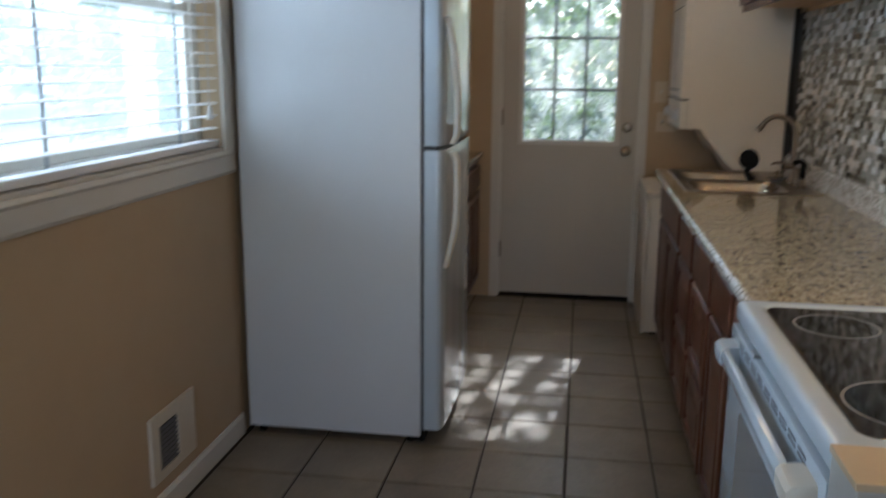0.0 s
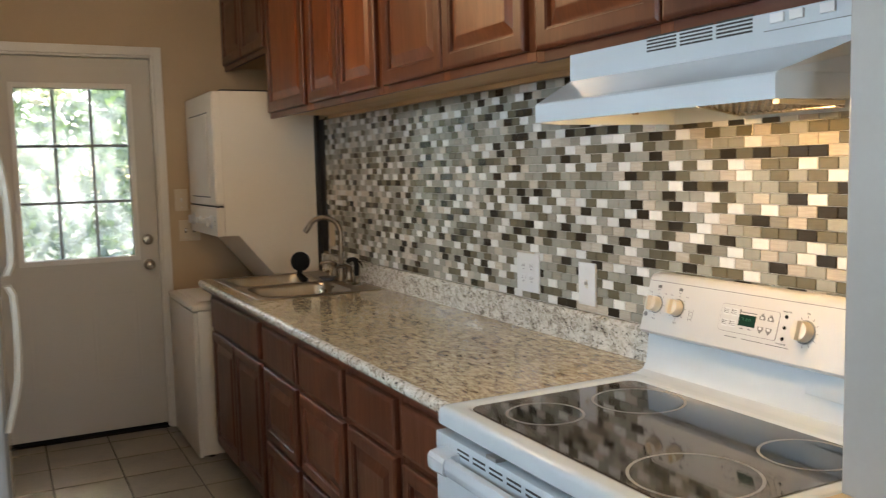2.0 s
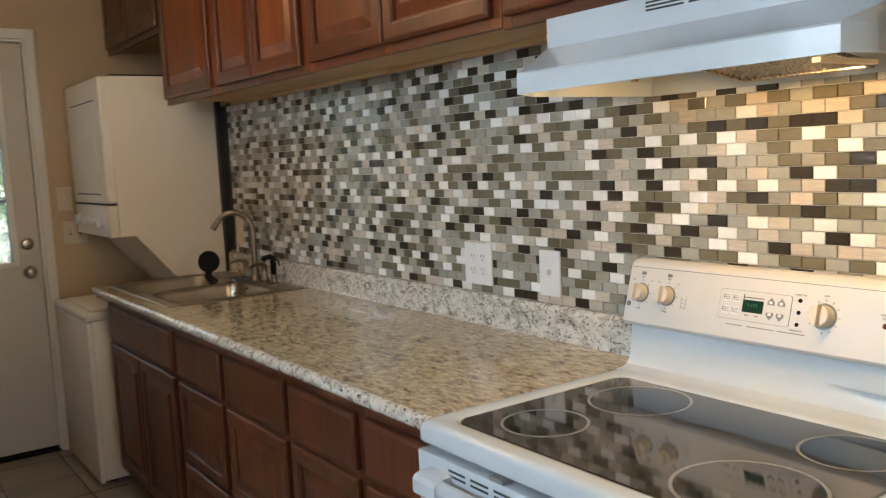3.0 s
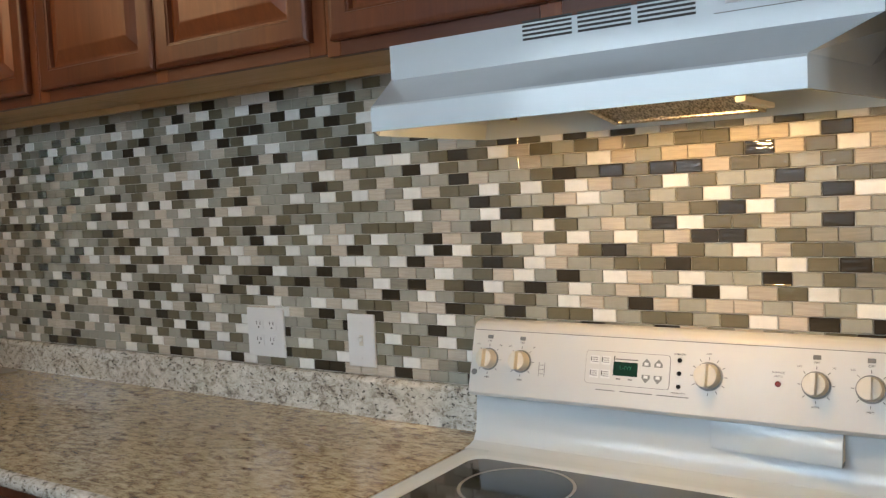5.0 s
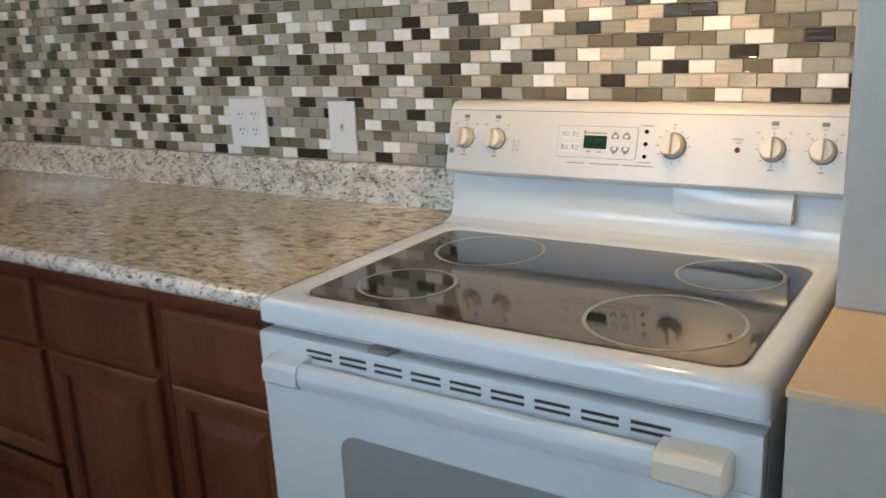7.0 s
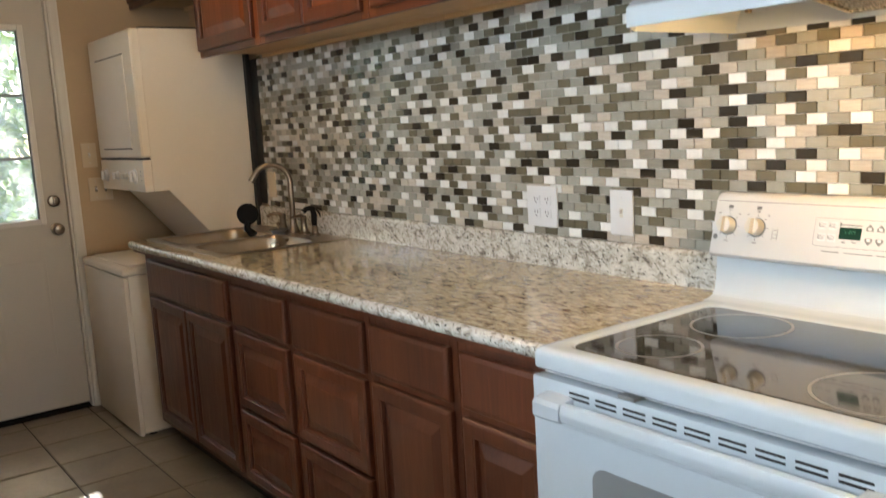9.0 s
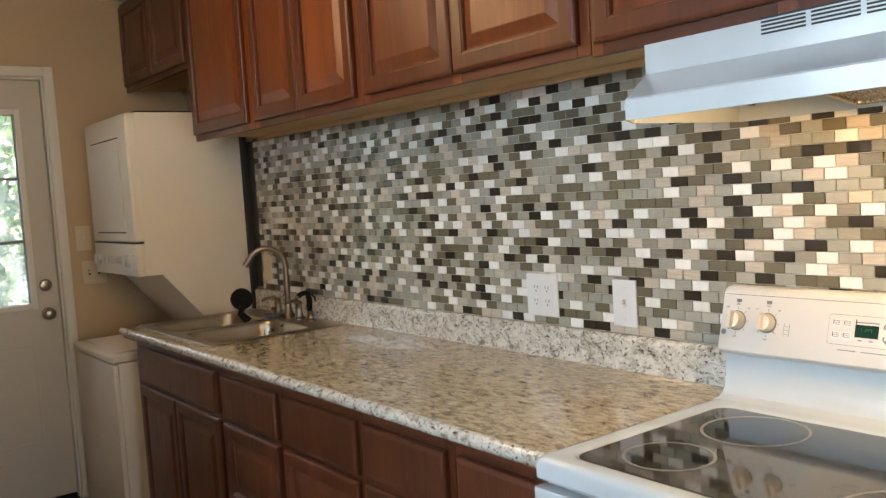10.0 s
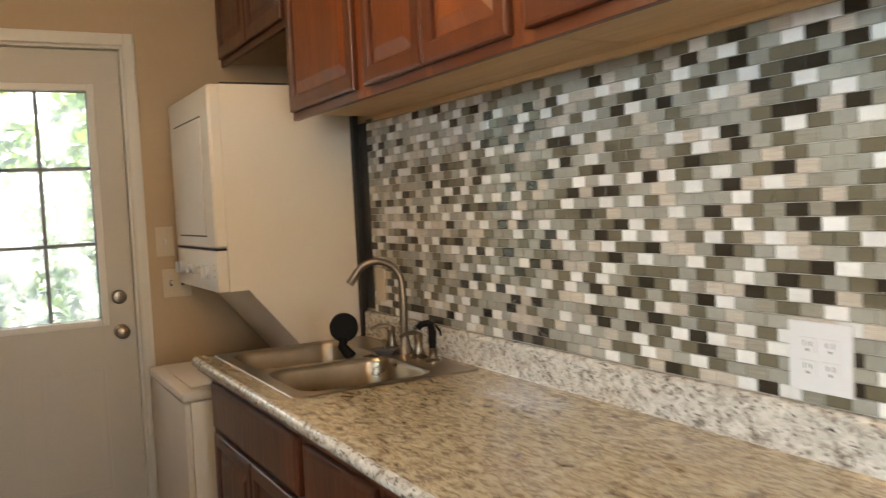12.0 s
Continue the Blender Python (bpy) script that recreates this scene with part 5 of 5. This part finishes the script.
    for a, b in ((y1 - 0.113, y1 - 0.042), (y0 + 0.118, y0 + 0.034)):
        loops = []
        for k, d, up in ((0.0, 0.041, 0.000), (0.25, 0.043, 0.001), (0.5, 0.044, 0.002), (0.85, 0.044, 0.002), (0.95, 0.042, 0.001), (1.0, 0.037, 0.000)):
            y, e = a + (b - a) * k, 0.004 if k == 1.0 else 0.0
            loops.append([(x, y, z) for x, z in ((xd + 0.001, 0.799 + e), (xd - d * 0.85, 0.801 + e), (xd - d, 0.807 + e), (xd - d, 0.830 + up - e), (xd - d * 0.85, 0.838 + up - e), (xd - d * 0.5, 0.841 + up - e), (xd - 0.006, 0.842 + up - e), (xd + 0.001, 0.843 + up - e))])
        part("handle_end", nested(bmesh.new(), loops), M_DIAL if b < -0.4 else M_ENAMEL, door, "broad cream handle end" if b < -0.4 else "broad white handle end", smooth=True)
    drawer = part("storage_drawer", boxed(xd + 0.004, -0.657, y0 + 0.003, y1 - 0.003, 0.065, 0.228, bevel=0.005), M_ENAMEL, s, "white storage drawer", smooth=True)
    part("drawer_lip", boxed(xd - 0.006, xd + 0.006, y0 + 0.02, y1 - 0.02, 0.205, 0.217, bevel=0.002), M_ENAMEL, drawer)
    part("dark_gap", boxed(-0.650, -0.60, y0 + 0.006, y1 - 0.006, 0.8725, 0.8795), M_DARK, s)


stove()


def range_hood():
    y0, y1 = -0.788, -0.004
    h = thing("range_hood", (-0.2, (y0 + y1) / 2, 1.53), "white under-cabinet range hood with vent slots and a warm lamp lit", "range hood")
    top = 1.687
    # shell: plan outlines rising from lip to top
    lip = [(-0.004, y1), (-0.37, y1), (-0.457, y1 - 0.060), (-0.457, y0 + 0.072), (-0.235, y0 + 0.034), (-0.004, y0)]
    up = [(-0.004, y1), (-0.31, y1), (-0.322, y1 - 0.002), (-0.322, y0 + 0.006), (-0.18, y0 + 0.003), (-0.004, y0)]
    lift = lambda o, z: [(*p, z) for p in o]
    bm = nested(bmesh.new(), [lift(lip, 1.530), lift(lip, 1.567), lift([(p[0] + (0.004 if p[0] < -0.4 else 0), p[1]) for p in lip], 1.571), lift(up, 1.628), lift(up, top)], cap_first=False)
    inner = [(p[0] + (0.004 if p[0] < -0.1 else -0.008), p[1] + (-0.003 if p[1] > -0.4 else 0.003)) for p in lip]
    well = [(p[0] + (0.012 if p[0] < -0.1 else -0.010), p[1] + (-0.008 if p[1] > -0.4 else 0.008)) for p in lip]
    nested(bm, [lift(lip, 1.530), lift(inner, 1.530), lift(well, 1.560), lift([(p[0] * 0.8 if p[0] < -0.1 else -0.016, (p[1] + 0.39) * 0.94 - 0.39) for p in lip], 1.588)], cap_first=False)
    part("hood_shell", bm, M_ENAMEL, h, "white enamel canopy")
    for ya, yb in ((-0.270, -0.355), (-0.365, -0.450), (-0.460, -0.545)):
        for i in range(5):
            z = 1.662 + i * 0.0068
            part("vent_slot", boxed(-0.3228, -0.3200, yb, ya, z - 0.0018, z + 0.0018), M_DARK, h, "thin black vent slot")
    for ya in (-0.600, -0.640, -0.700):
        part("rocker_switch", boxed(-0.3265, -0.320, ya - 0.014, ya + 0.014, 1.668, 1.684, bevel=0.0012), M_PLATE, h, "white rocker switch")
    part("switch_print", boxed(-0.3228, -0.321, -0.745, -0.57, 1.656, 1.6572), M_INK, h)
    # grease filter
    fr = bmesh.new()
    fx0, fx1, fy0, fy1, fz = -0.350, -0.145, -0.595, -0.345, 1.532
    for q in ((fx0, fx1, fy0, fy0 + 0.01), (fx0, fx1, fy1 - 0.01, fy1), (fx0, fx0 + 0.01, fy0 + 0.01, fy1 - 0.01), (fx1 - 0.01, fx1, fy0 + 0.01, fy1 - 0.01)):
        box(fr, q[0], q[1], q[2], q[3], fz - 0.004, fz + 0.006, bevel=0.001, segs=1)
    for v in fr.verts:
        v.co.z += (fx1 - v.co.x) * 0.16
    filt = part("grease_filter", fr, M_MESH_METAL, h, "worn aluminium mesh filter")
    bm = bmesh.new()
    k = 0.0085
    n, m = int((fx1 - fx0 - 0.02) / k), int((fy1 - fy0 - 0.02) / k)
    verts, faces = [], []
    for i in range(n + 1):
        for j in range(m + 1):
            verts.append(bm.verts.new((fx0 + 0.01 + i * k, fy0 + 0.01 + j * k, fz + (0.0025 if (i + j) % 2 else -0.0025))))
    for i in range(n):
        for j in range(m):
            a = i * (m + 1) + j
            bm.faces.new((verts[a], verts[a + m + 1], verts[a + m + 2], verts[a + 1]))
    for v in bm.verts:
        v.co.z += (fx1 - v.co.x) * 0.16
    part("filter_mesh", bm, M_MESH_METAL, filt)
    part("lamp_housing", boxed(-0.400, -0.360, -0.540, -0.400, 1.5760, 1.586, bevel=0.002), M_DIAL, h, "cream lamp housing")
    part("filter_bracket", boxed(-0.33, -0.165, -0.612, -0.598, 1.532, 1.540, bevel=0.001), M_DIAL, h, "cream filter bracket")
    part("latch", boxed(-0.348, -0.336, -0.262, -0.254, 1.536, 1.560, bevel=0.001), M_NICKEL, h, "small filter latch")


range_hood()

# ---- fridge ----
def fridge():
    y0, y1 = 1.082, 1.840
    f = thing("fridge", (-1.95, (y0 + y1) / 2, 0.0), "white two-door fridge with the freezer on top", "fridge")
    part("cabinet_body", boxed(-2.300, -1.612, y0, y1, 0.032, 1.707, bevel=0.006), M_APPLIANCE, f, smooth=True)
    part("base_grille", boxed(-1.640, -1.600, y0 + 0.01, y1 - 0.01, 0.012, 0.055), M_BLACK, f, "black base grille")
    for x, y in ((-2.26, y0 + 0.04), (-2.26, y1 - 0.04), (-1.66, y0 + 0.04), (-1.66, y1 - 0.04)):
        part("foot", lathe(bmesh.new(), (x, y, 0.0), "z", [(0.018, 0), (0.018, 0.01), (0.01, 0.014), (0.01, 0.034)], 10), M_BLACK, f)
    part("gasket", boxed(-1.6115, -1.601, y0 + 0.008, y1 - 0.008, 0.062, 1.700), M_GASKET, f, "grey door gasket")
    part("seam_strip", boxed(-1.600, -1.560, y0 + 0.006, y1 - 0.006, 1.136, 1.150), M_DARK, f)

    def door(name, z0, z1, hz):
        d = part(name, prism(bmesh.new(), [(-1.6005, y0 + 0.002), (-1.550, y0 + 0.002), (-1.537, y0 + 0.012), (-1.528, y0 + 0.06), (-1.522, y0 + 0.20), (-1.520, (y0 + y1) / 2), (-1.522, y1 - 0.20), (-1.528, y1 - 0.06), (-1.537, y1 - 0.012), (-1.550, y1 - 0.002), (-1.6005, y1 - 0.002)], "z", z0, z1, bevel=0.004), M_ENAMEL, f, "white glossy door", smooth=True)
        pts, rad = [], []
        ya = y0 + 0.040
        for k, (dz, out) in enumerate(hz):
            pts.append((-1.528 + out, ya, dz))
        bm = bmesh.new()
        loops = []
        for (px, py, pz) in pts:
            w, t = 0.017, 0.011
            loops.append([(px + t * c, py + w * s_, pz) for c, s_ in ((1, -0.6), (1, 0.6), (0.5, 1), (-0.5, 1), (-1, 0.6), (-1, -0.6), (-0.5, -1), (0.5, -1))])
        nested(bm, loops)
        part("door_handle", bm, M_DIAL, d, "curved off-white handle", smooth=True)
        return d

    door("freezer_door", 1.150, 1.713, [(1.158, 0.026), (1.19, 0.040), (1.27, 0.043), (1.36, 0.041), (1.45, 0.033), (1.53, 0.018), (1.60, 0.003)])
    door("fridge_door", 0.062, 1.136, [(1.128, 0.026), (1.10, 0.040), (1.02, 0.043), (0.92, 0.042), (0.85, 0.038), (0.80, 0.028), (0.74, 0.012), (0.70, 0.002)])
    part("hinge_cover", boxed(-1.650, -1.560, y1 - 0.07, y1 - 0.012, 1.7075, 1.722, bevel=0.004), M_PLATE, f, "white hinge cover", smooth=True)


fridge()

# ---- stacked washer and dryer ----
def laundry():
    y0, y1 = 2.655, 3.300
    t = thing("laundry_centre", (-0.35, (y0 + y1) / 2, 0.0), "off-white stacked washer and dryer with sloping shoulder", "laundry machine")
    part("washer_body", boxed(-0.670, -0.02, y0 + 0.006, y1, 0.02, 0.756, bevel=0.006), M_LAUNDRY, t, smooth=True)
    part("washer_front", boxed(-0.692, -0.6705, y0 + 0.004, y1, 0.012, 0.751, bevel=0.006), M_LAUNDRY, t, "off-white washer front", smooth=True)
    lid = part("washer_top", boxed(-0.696, -0.02, y0, y1 + 0.004, 0.758, 0.790, bevel=0.010, segs=3), M_LAUNDRY, t, smooth=True)
    part("washer_lid", boxed(-0.655, -0.24, y0 + 0.06, y1 - 0.05, 0.7905, 0.800, bevel=0.004), M_LAUNDRY, lid, "off-white top-loading lid", smooth=True)
    prof = [(-0.512, 1.842), (-0.512, 1.122), (-0.445, 1.122), (-0.170, 0.7905), (-0.030, 0.7905), (-0.030, 1.842)]
    part("dryer_body", prism(bmesh.new(), prof, "y", y0, y1, bevel=0.003), M_LAUNDRY, t)
    front = rounded_rect(y0, y1, 1.275, 1.842, 0.012, 4)
    part("dryer_front", nested(bmesh.new(), [[(-0.5125, *p) for p in front], [(-0.543, *p) for p in front], [(-0.552, *p) for p in rounded_rect(y0 + 0.006, y1 - 0.006, 1.279, 1.836, 0.01, 4)]]), M_LAUNDRY, t, smooth=False)
    door = part("dryer_door", boxed(-0.5575, -0.5525, y0 + 0.115, y1 - 0.095, 1.322, 1.738, bevel=0.0022), M_LAUNDRY, t, "flush dryer door")
    part("door_groove", boxed(-0.5545, -0.5520, y0 + 0.115, y1 - 0.095, 1.738, 1.744), M_DARK, door)
    part("door_groove", boxed(-0.5545, -0.5520, y0 + 0.115, y1 - 0.095, 1.315, 1.3205), M_DARK, door)
    part("seam", boxed(-0.545, -0.5128, y0 + 0.003, y1 - 0.003, 1.2665, 1.2745), M_DARK, t)
    cp = part("control_strip", boxed(-0.552, -0.5128, y0, y1, 1.122, 1.266, bevel=0.005), M_LAUNDRY, t, "off-white control strip", smooth=True)
    for y, r in ((2.775, 0.028), (2.90, 0.014), (3.03, 0.018), (3.21, 0.026)):
        k = part("dial", lathe(bmesh.new(), (-0.552, y, 1.192), "x", [(r * 1.25, 0.0), (r * 1.25, -0.003), (r, -0.005), (r * 0.9, -0.016), (r * 0.6, -0.018)]), M_PLATE, cp, "white dial", smooth=True)
        part("grip", boxed(-0.582, -0.567, y - r * 0.2, y + r * 0.2, 1.192 - r * 0.85, 1.192 + r * 0.85, bevel=0.003), M_PLATE, k)
    for z in (1.215, 1.195, 1.175):
        part("print_mark", boxed(-0.5532, -0.5518, 2.690, 2.696, z, z + 0.004), M_INK, cp)
    # shade in the gap by the wall, built as a near-black block
    part("rear_gap", boxed(-0.0295, -0.008, 2.63, y1, 0.7905, 1.84), M_DARK, t, "near-black block for the shade in the gap behind the machine")
    # shade over the dryer, laid on its top as a dark strip
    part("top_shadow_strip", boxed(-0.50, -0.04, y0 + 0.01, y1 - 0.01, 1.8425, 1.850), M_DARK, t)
    for x in (-0.62, -0.1):
        for y in (y0 + 0.06, y1 - 0.06):
            part("foot", lathe(bmesh.new(), (x, y, 0.0), "z", [(0.02, 0), (0.02, 0.02)], 10), M_BLACK, t)


laundry()
# near-black strip filling the width between mosaic and dryer
structure("corner_strip", boxed(-0.006, 0.0055, 2.572, 2.640, 1.02, 1.70), M_DARK, "dark filler strip between the backsplash and the dryer")

def ceiling_lamp():
    t = thing("ceiling_lamp", (-1.15, 1.45, CEIL), "round flush ceiling lamp giving warm light", "ceiling lamp")
    part("lamp_base", lathe(bmesh.new(), (-1.15, 1.45, CEIL), "z", [(0.15, 0.0), (0.15, -0.012), (0.13, -0.022), (0.05, -0.024)]), M_NICKEL, t, smooth=True)
    part("bulb", lathe(bmesh.new(), (-1.15, 1.45, CEIL - 0.024), "z", [(0.02, 0.0), (0.02, -0.03), (0.03, -0.05), (0.02, -0.068)], 16), M_LENS, t, smooth=True)


ceiling_lamp()

# ---- plates on the walls ----
def outlet_plate(x, yc, zc, w, h, style, label, axis="x", mat=None):
    """A cover plate whose face looks to -x, or to -y."""
    mat = mat or M_PLATE
    at = (x, yc, zc) if axis == "x" else (yc, x, zc)
    t = thing("outlet" if "socket" in style else "light_switch", at, label, "outlet" if "socket" in style else "switch")

    def slab(a0, a1, z0, z1, d0, d1, bevel=0.0):
        if axis == "x":
            return boxed(x - d1, x - d0, yc + a0, yc + a1, zc + z0, zc + z1, bevel=bevel)
        return boxed(yc + a0, yc + a1, x - d1, x - d0, zc + z0, zc + z1, bevel=bevel)
    part("cover_plate", slab(-w / 2, w / 2, -h / 2, h / 2, 0, 0.006, 0.002), mat, t)
    if style == "sockets":
        for a in (-0.023, 0.023):
            for z in (-0.020, 0.020):
                face = part("socket", slab(a - 0.0165, a + 0.0165, z - 0.014, z + 0.014, 0.0055, 0.0075, 0.0008), M_PLATE, t)
                for da in (-0.006, 0.006):
                    part("slot", slab(a + da - 0.0011, a + da + 0.0011, z - 0.001, z + 0.008, 0.007, 0.0078), M_DARK, face)
                part("ground_hole", slab(a - 0.0022, a + 0.0022, z - 0.010, z - 0.0055, 0.007, 0.0078), M_DARK, face)
    if "toggle" in style:
        for a in ((-0.023, 0.023) if style == "two_toggle" else (0.0,)):
            part("surround", slab(a - 0.0055, a + 0.0055, -0.0125, 0.0125, 0.0055, 0.0068), M_GASKET if style == "two_toggle" else M_DIAL, t)
            part("toggle", slab(a - 0.0042, a + 0.0042, -0.002, 0.009, 0.006, 0.018, 0.0015), M_PLATE, t)
    for a in (0.0,) if w < 0.1 else (-0.023, 0.023):
        for z in (-h * 0.33, h * 0.33) if style != "sockets" else ():
            part("screw", slab(a - 0.0025, a + 0.0025, z - 0.0025, z + 0.0025, 0.0055, 0.0068, 0.0008), M_PLATE, t)
    return t


PLATE_X = -0.003
outlet_plate(PLATE_X, 0.671, 1.095, 0.128, 0.124, "sockets", "white four-socket outlet plate on the mosaic backsplash")
outlet_plate(PLATE_X, 0.358, 1.092, 0.080, 0.124, "one_toggle", "white single switch plate on the mosaic backsplash")
outlet_plate(PLATE_X, 2.505, 1.112, 0.075, 0.118, "socket_single", "beige outlet plate behind the tap", mat=M_IVORY)
outlet_plate(Y_FAR - 0.0005, -0.590, 1.292, 0.073, 0.122, "one_toggle", "ivory switch plate on the tan wall beside the door", axis="y", mat=M_IVORY)
outlet_plate(Y_FAR - 0.0005, -0.552, 1.118, 0.116, 0.118, "two_toggle", "ivory double switch plate beside the dryer", axis="y", mat=M_IVORY)

# ---- mosaic backsplash ----
structure("backsplash_grout", boxed(0.0015, 0.006, -0.8065, 2.573, 0.93, 1.712), M_TILE_GROUT, "pale grout bed of the mosaic")
CW, RH, TD, J = 0.0495, 0.02535, 0.0042, 0.0016


def piece_mesh(w, h, tilt=(0, 0)):
    """Vertices and faces of one mosaic piece with eased edges, centred, its face to -x."""
    e = 0.0013
    a, b = w / 2, h / 2
    rings = [(0.0, 0.0), (-(TD - e * 0.8), 0.0), (-TD, e), (-TD, e + 0.0007), (-TD + 0.0003, e + 0.0014)]
    vs, fs = [], []
    for d, i in rings:
        for sy, sz in ((-1, -1), (1, -1), (1, 1), (-1, 1)):
            y, z = sy * (a - i), sz * (b - i)
            vs.append((d + (tilt[0] * y + tilt[1] * z if d else 0.0), y, z))
    for r in (0, 4, 8, 12):
        fs += [(r + k, r + 4 + k, r + 4 + (k + 1) % 4, r + (k + 1) % 4) for k in range(4)]
    fs.append((16, 19, 18, 17))
    return vs, fs


def mosaic():
    rnd = random.Random(21)
    z_base, y_start, y_end, z_end = 1.0105 - 2 * RH, -0.806, 2.571, 1.711
    holes = [(0.609, 0.733, 1.036, 1.154), (0.320, 0.396, 1.033, 1.151)]
    cells = []
    rows = int((z_end - z_base) / RH) + 1
    previous = {}
    for r in range(rows):
        z0 = z_base + r * RH
        z1 = min(z0 + RH, z_end)
        if z1 - z0 < 0.006:
            continue
        off = (0.5 if r % 2 else 0.0) * CW + 0.022
        c0 = int((y_start - off) / CW) - 1
        now, last = {}, None
        for c in range(c0, int((y_end - off) / CW) + 2):
            ya, yb = max(off + c * CW, y_start), min(off + (c + 1) * CW, y_end)
            if yb - ya < 0.006:
                continue
            if yb > 0.003 and z1 < 1.012:
                continue
            for _ in range(4):
                u, k = rnd.random(), 0
                while k < len(MOSAIC) - 1 and u > MOSAIC[k][0]:
                    u -= MOSAIC[k][0]
                    k += 1
                bold = k in (0, 1)
                below = (previous.get(c), previous.get(c + (1 if r % 2 else -1)))
                if not ((bold and k == last and rnd.random() < 0.85) or (not bold and k == last and rnd.random() < 0.35) or (bold and k in below and rnd.random() < 0.85)):
                    break
            last = now[c] = k
            if any(h[0] < ya and yb < h[1] and h[2] < z0 and z1 < h[3] for h in holes):
                continue
            cells.append(((ya + yb) / 2, (z0 + z1) / 2, yb - ya - J, z1 - z0 - J, k))
        previous = now
    cells.sort(key=lambda s: (s[0] + 0.25) ** 2 + 1.2 * (s[1] - 1.25) ** 2)
    shared = {}
    for y, z, w, h, k in cells[:300]:
        key = (k, round(w, 4), round(h, 4), rnd.randrange(3))
        if key not in shared:
            me = bpy.data.meshes.new("mosaic_tile")
            tilt = (rnd.gauss(0, 0.003), rnd.gauss(0, 0.004))
            me.from_pydata(*((lambda v: (v[0], [], v[1]))(piece_mesh(w, h, tilt))))
            me.materials.append(MOSAIC[k][1])
            shared[key] = me
        ob = new("mosaic_tile", shared[key])
        ob.parent = wall_right
        ob.location = (0.0012, y, z)
    verts, faces, slots = [], [], []
    for y, z, w, h, k in cells[300:]:
        vs, fs = piece_mesh(w, h, (rnd.gauss(0, 0.003), rnd.gauss(0, 0.004)))
        n = len(verts)
        verts += [(a + 0.0012, b + y, c + z) for a, b, c in vs]
        faces += [tuple(i + n for i in f) for f in fs]
        slots += [k] * len(fs)
    me = bpy.data.meshes.new("mosaic_field")
    me.from_pydata(verts, [], faces)
    for _, m in MOSAIC:
        me.materials.append(m)
    me.polygons.foreach_set("material_index", slots)
    ob = new("mosaic_field", me)
    ob.parent = wall_right
    tagged(ob, "small brick-shaped glass and stone mosaic in white, grey, olive and charcoal", kind="stuff")


mosaic()

# ---- floor tiles ----
def floor_tiles():
    px, py, gx, gy, g = 0.3135, 0.3075, -1.055, 0.770, 0.008
    rnd = random.Random(5)
    shared = {}

    def tile_mesh(w, d, k):
        e, t = 0.003, 0.006
        vs, fs = [], []
        for z, i in ((-t, 0), (-0.002, 0), (0.0, e)):
            for sx, sy in ((-1, -1), (1, -1), (1, 1), (-1, 1)):
                vs.append((sx * (w / 2 - i), sy * (d / 2 - i), z))
        for r in (0, 4):
            fs += [(r + q, r + (q + 1) % 4, r + 4 + (q + 1) % 4, r + 4 + q) for q in range(4)]
        fs.append((8, 9, 10, 11))
        me = bpy.data.meshes.new("floor_tile")
        me.from_pydata(vs, [], fs)
        me.materials.append(M_FLOOR_TILE)
        return me

    for i in range(-5, 10):
        for j in range(-17, 10):
            x0, x1 = gx + i * px, gx + (i + 1) * px
            y0, y1 = gy + j * py, gy + (j + 1) * py
            x0, x1, y0, y1 = max(x0, X_LEFT), min(x1, X_OUT), max(y0, Y_NEAR), min(y1, Y_FAR)
            if x1 - x0 < 0.03 or y1 - y0 < 0.03 or (x0 > 0 and y1 > -0.85):
                continue
            w, d = x1 - x0 - g, y1 - y0 - g
            key = (round(w, 3), round(d, 3))
            if key not in shared:
                shared[key] = tile_mesh(w, d, 0)
            ob = new("floor_tile", shared[key])
            ob.parent = floor
            ob.location = ((x0 + x1) / 2, (y0 + y1) / 2, rnd.uniform(-0.0004, 0.0004))


floor_tiles()
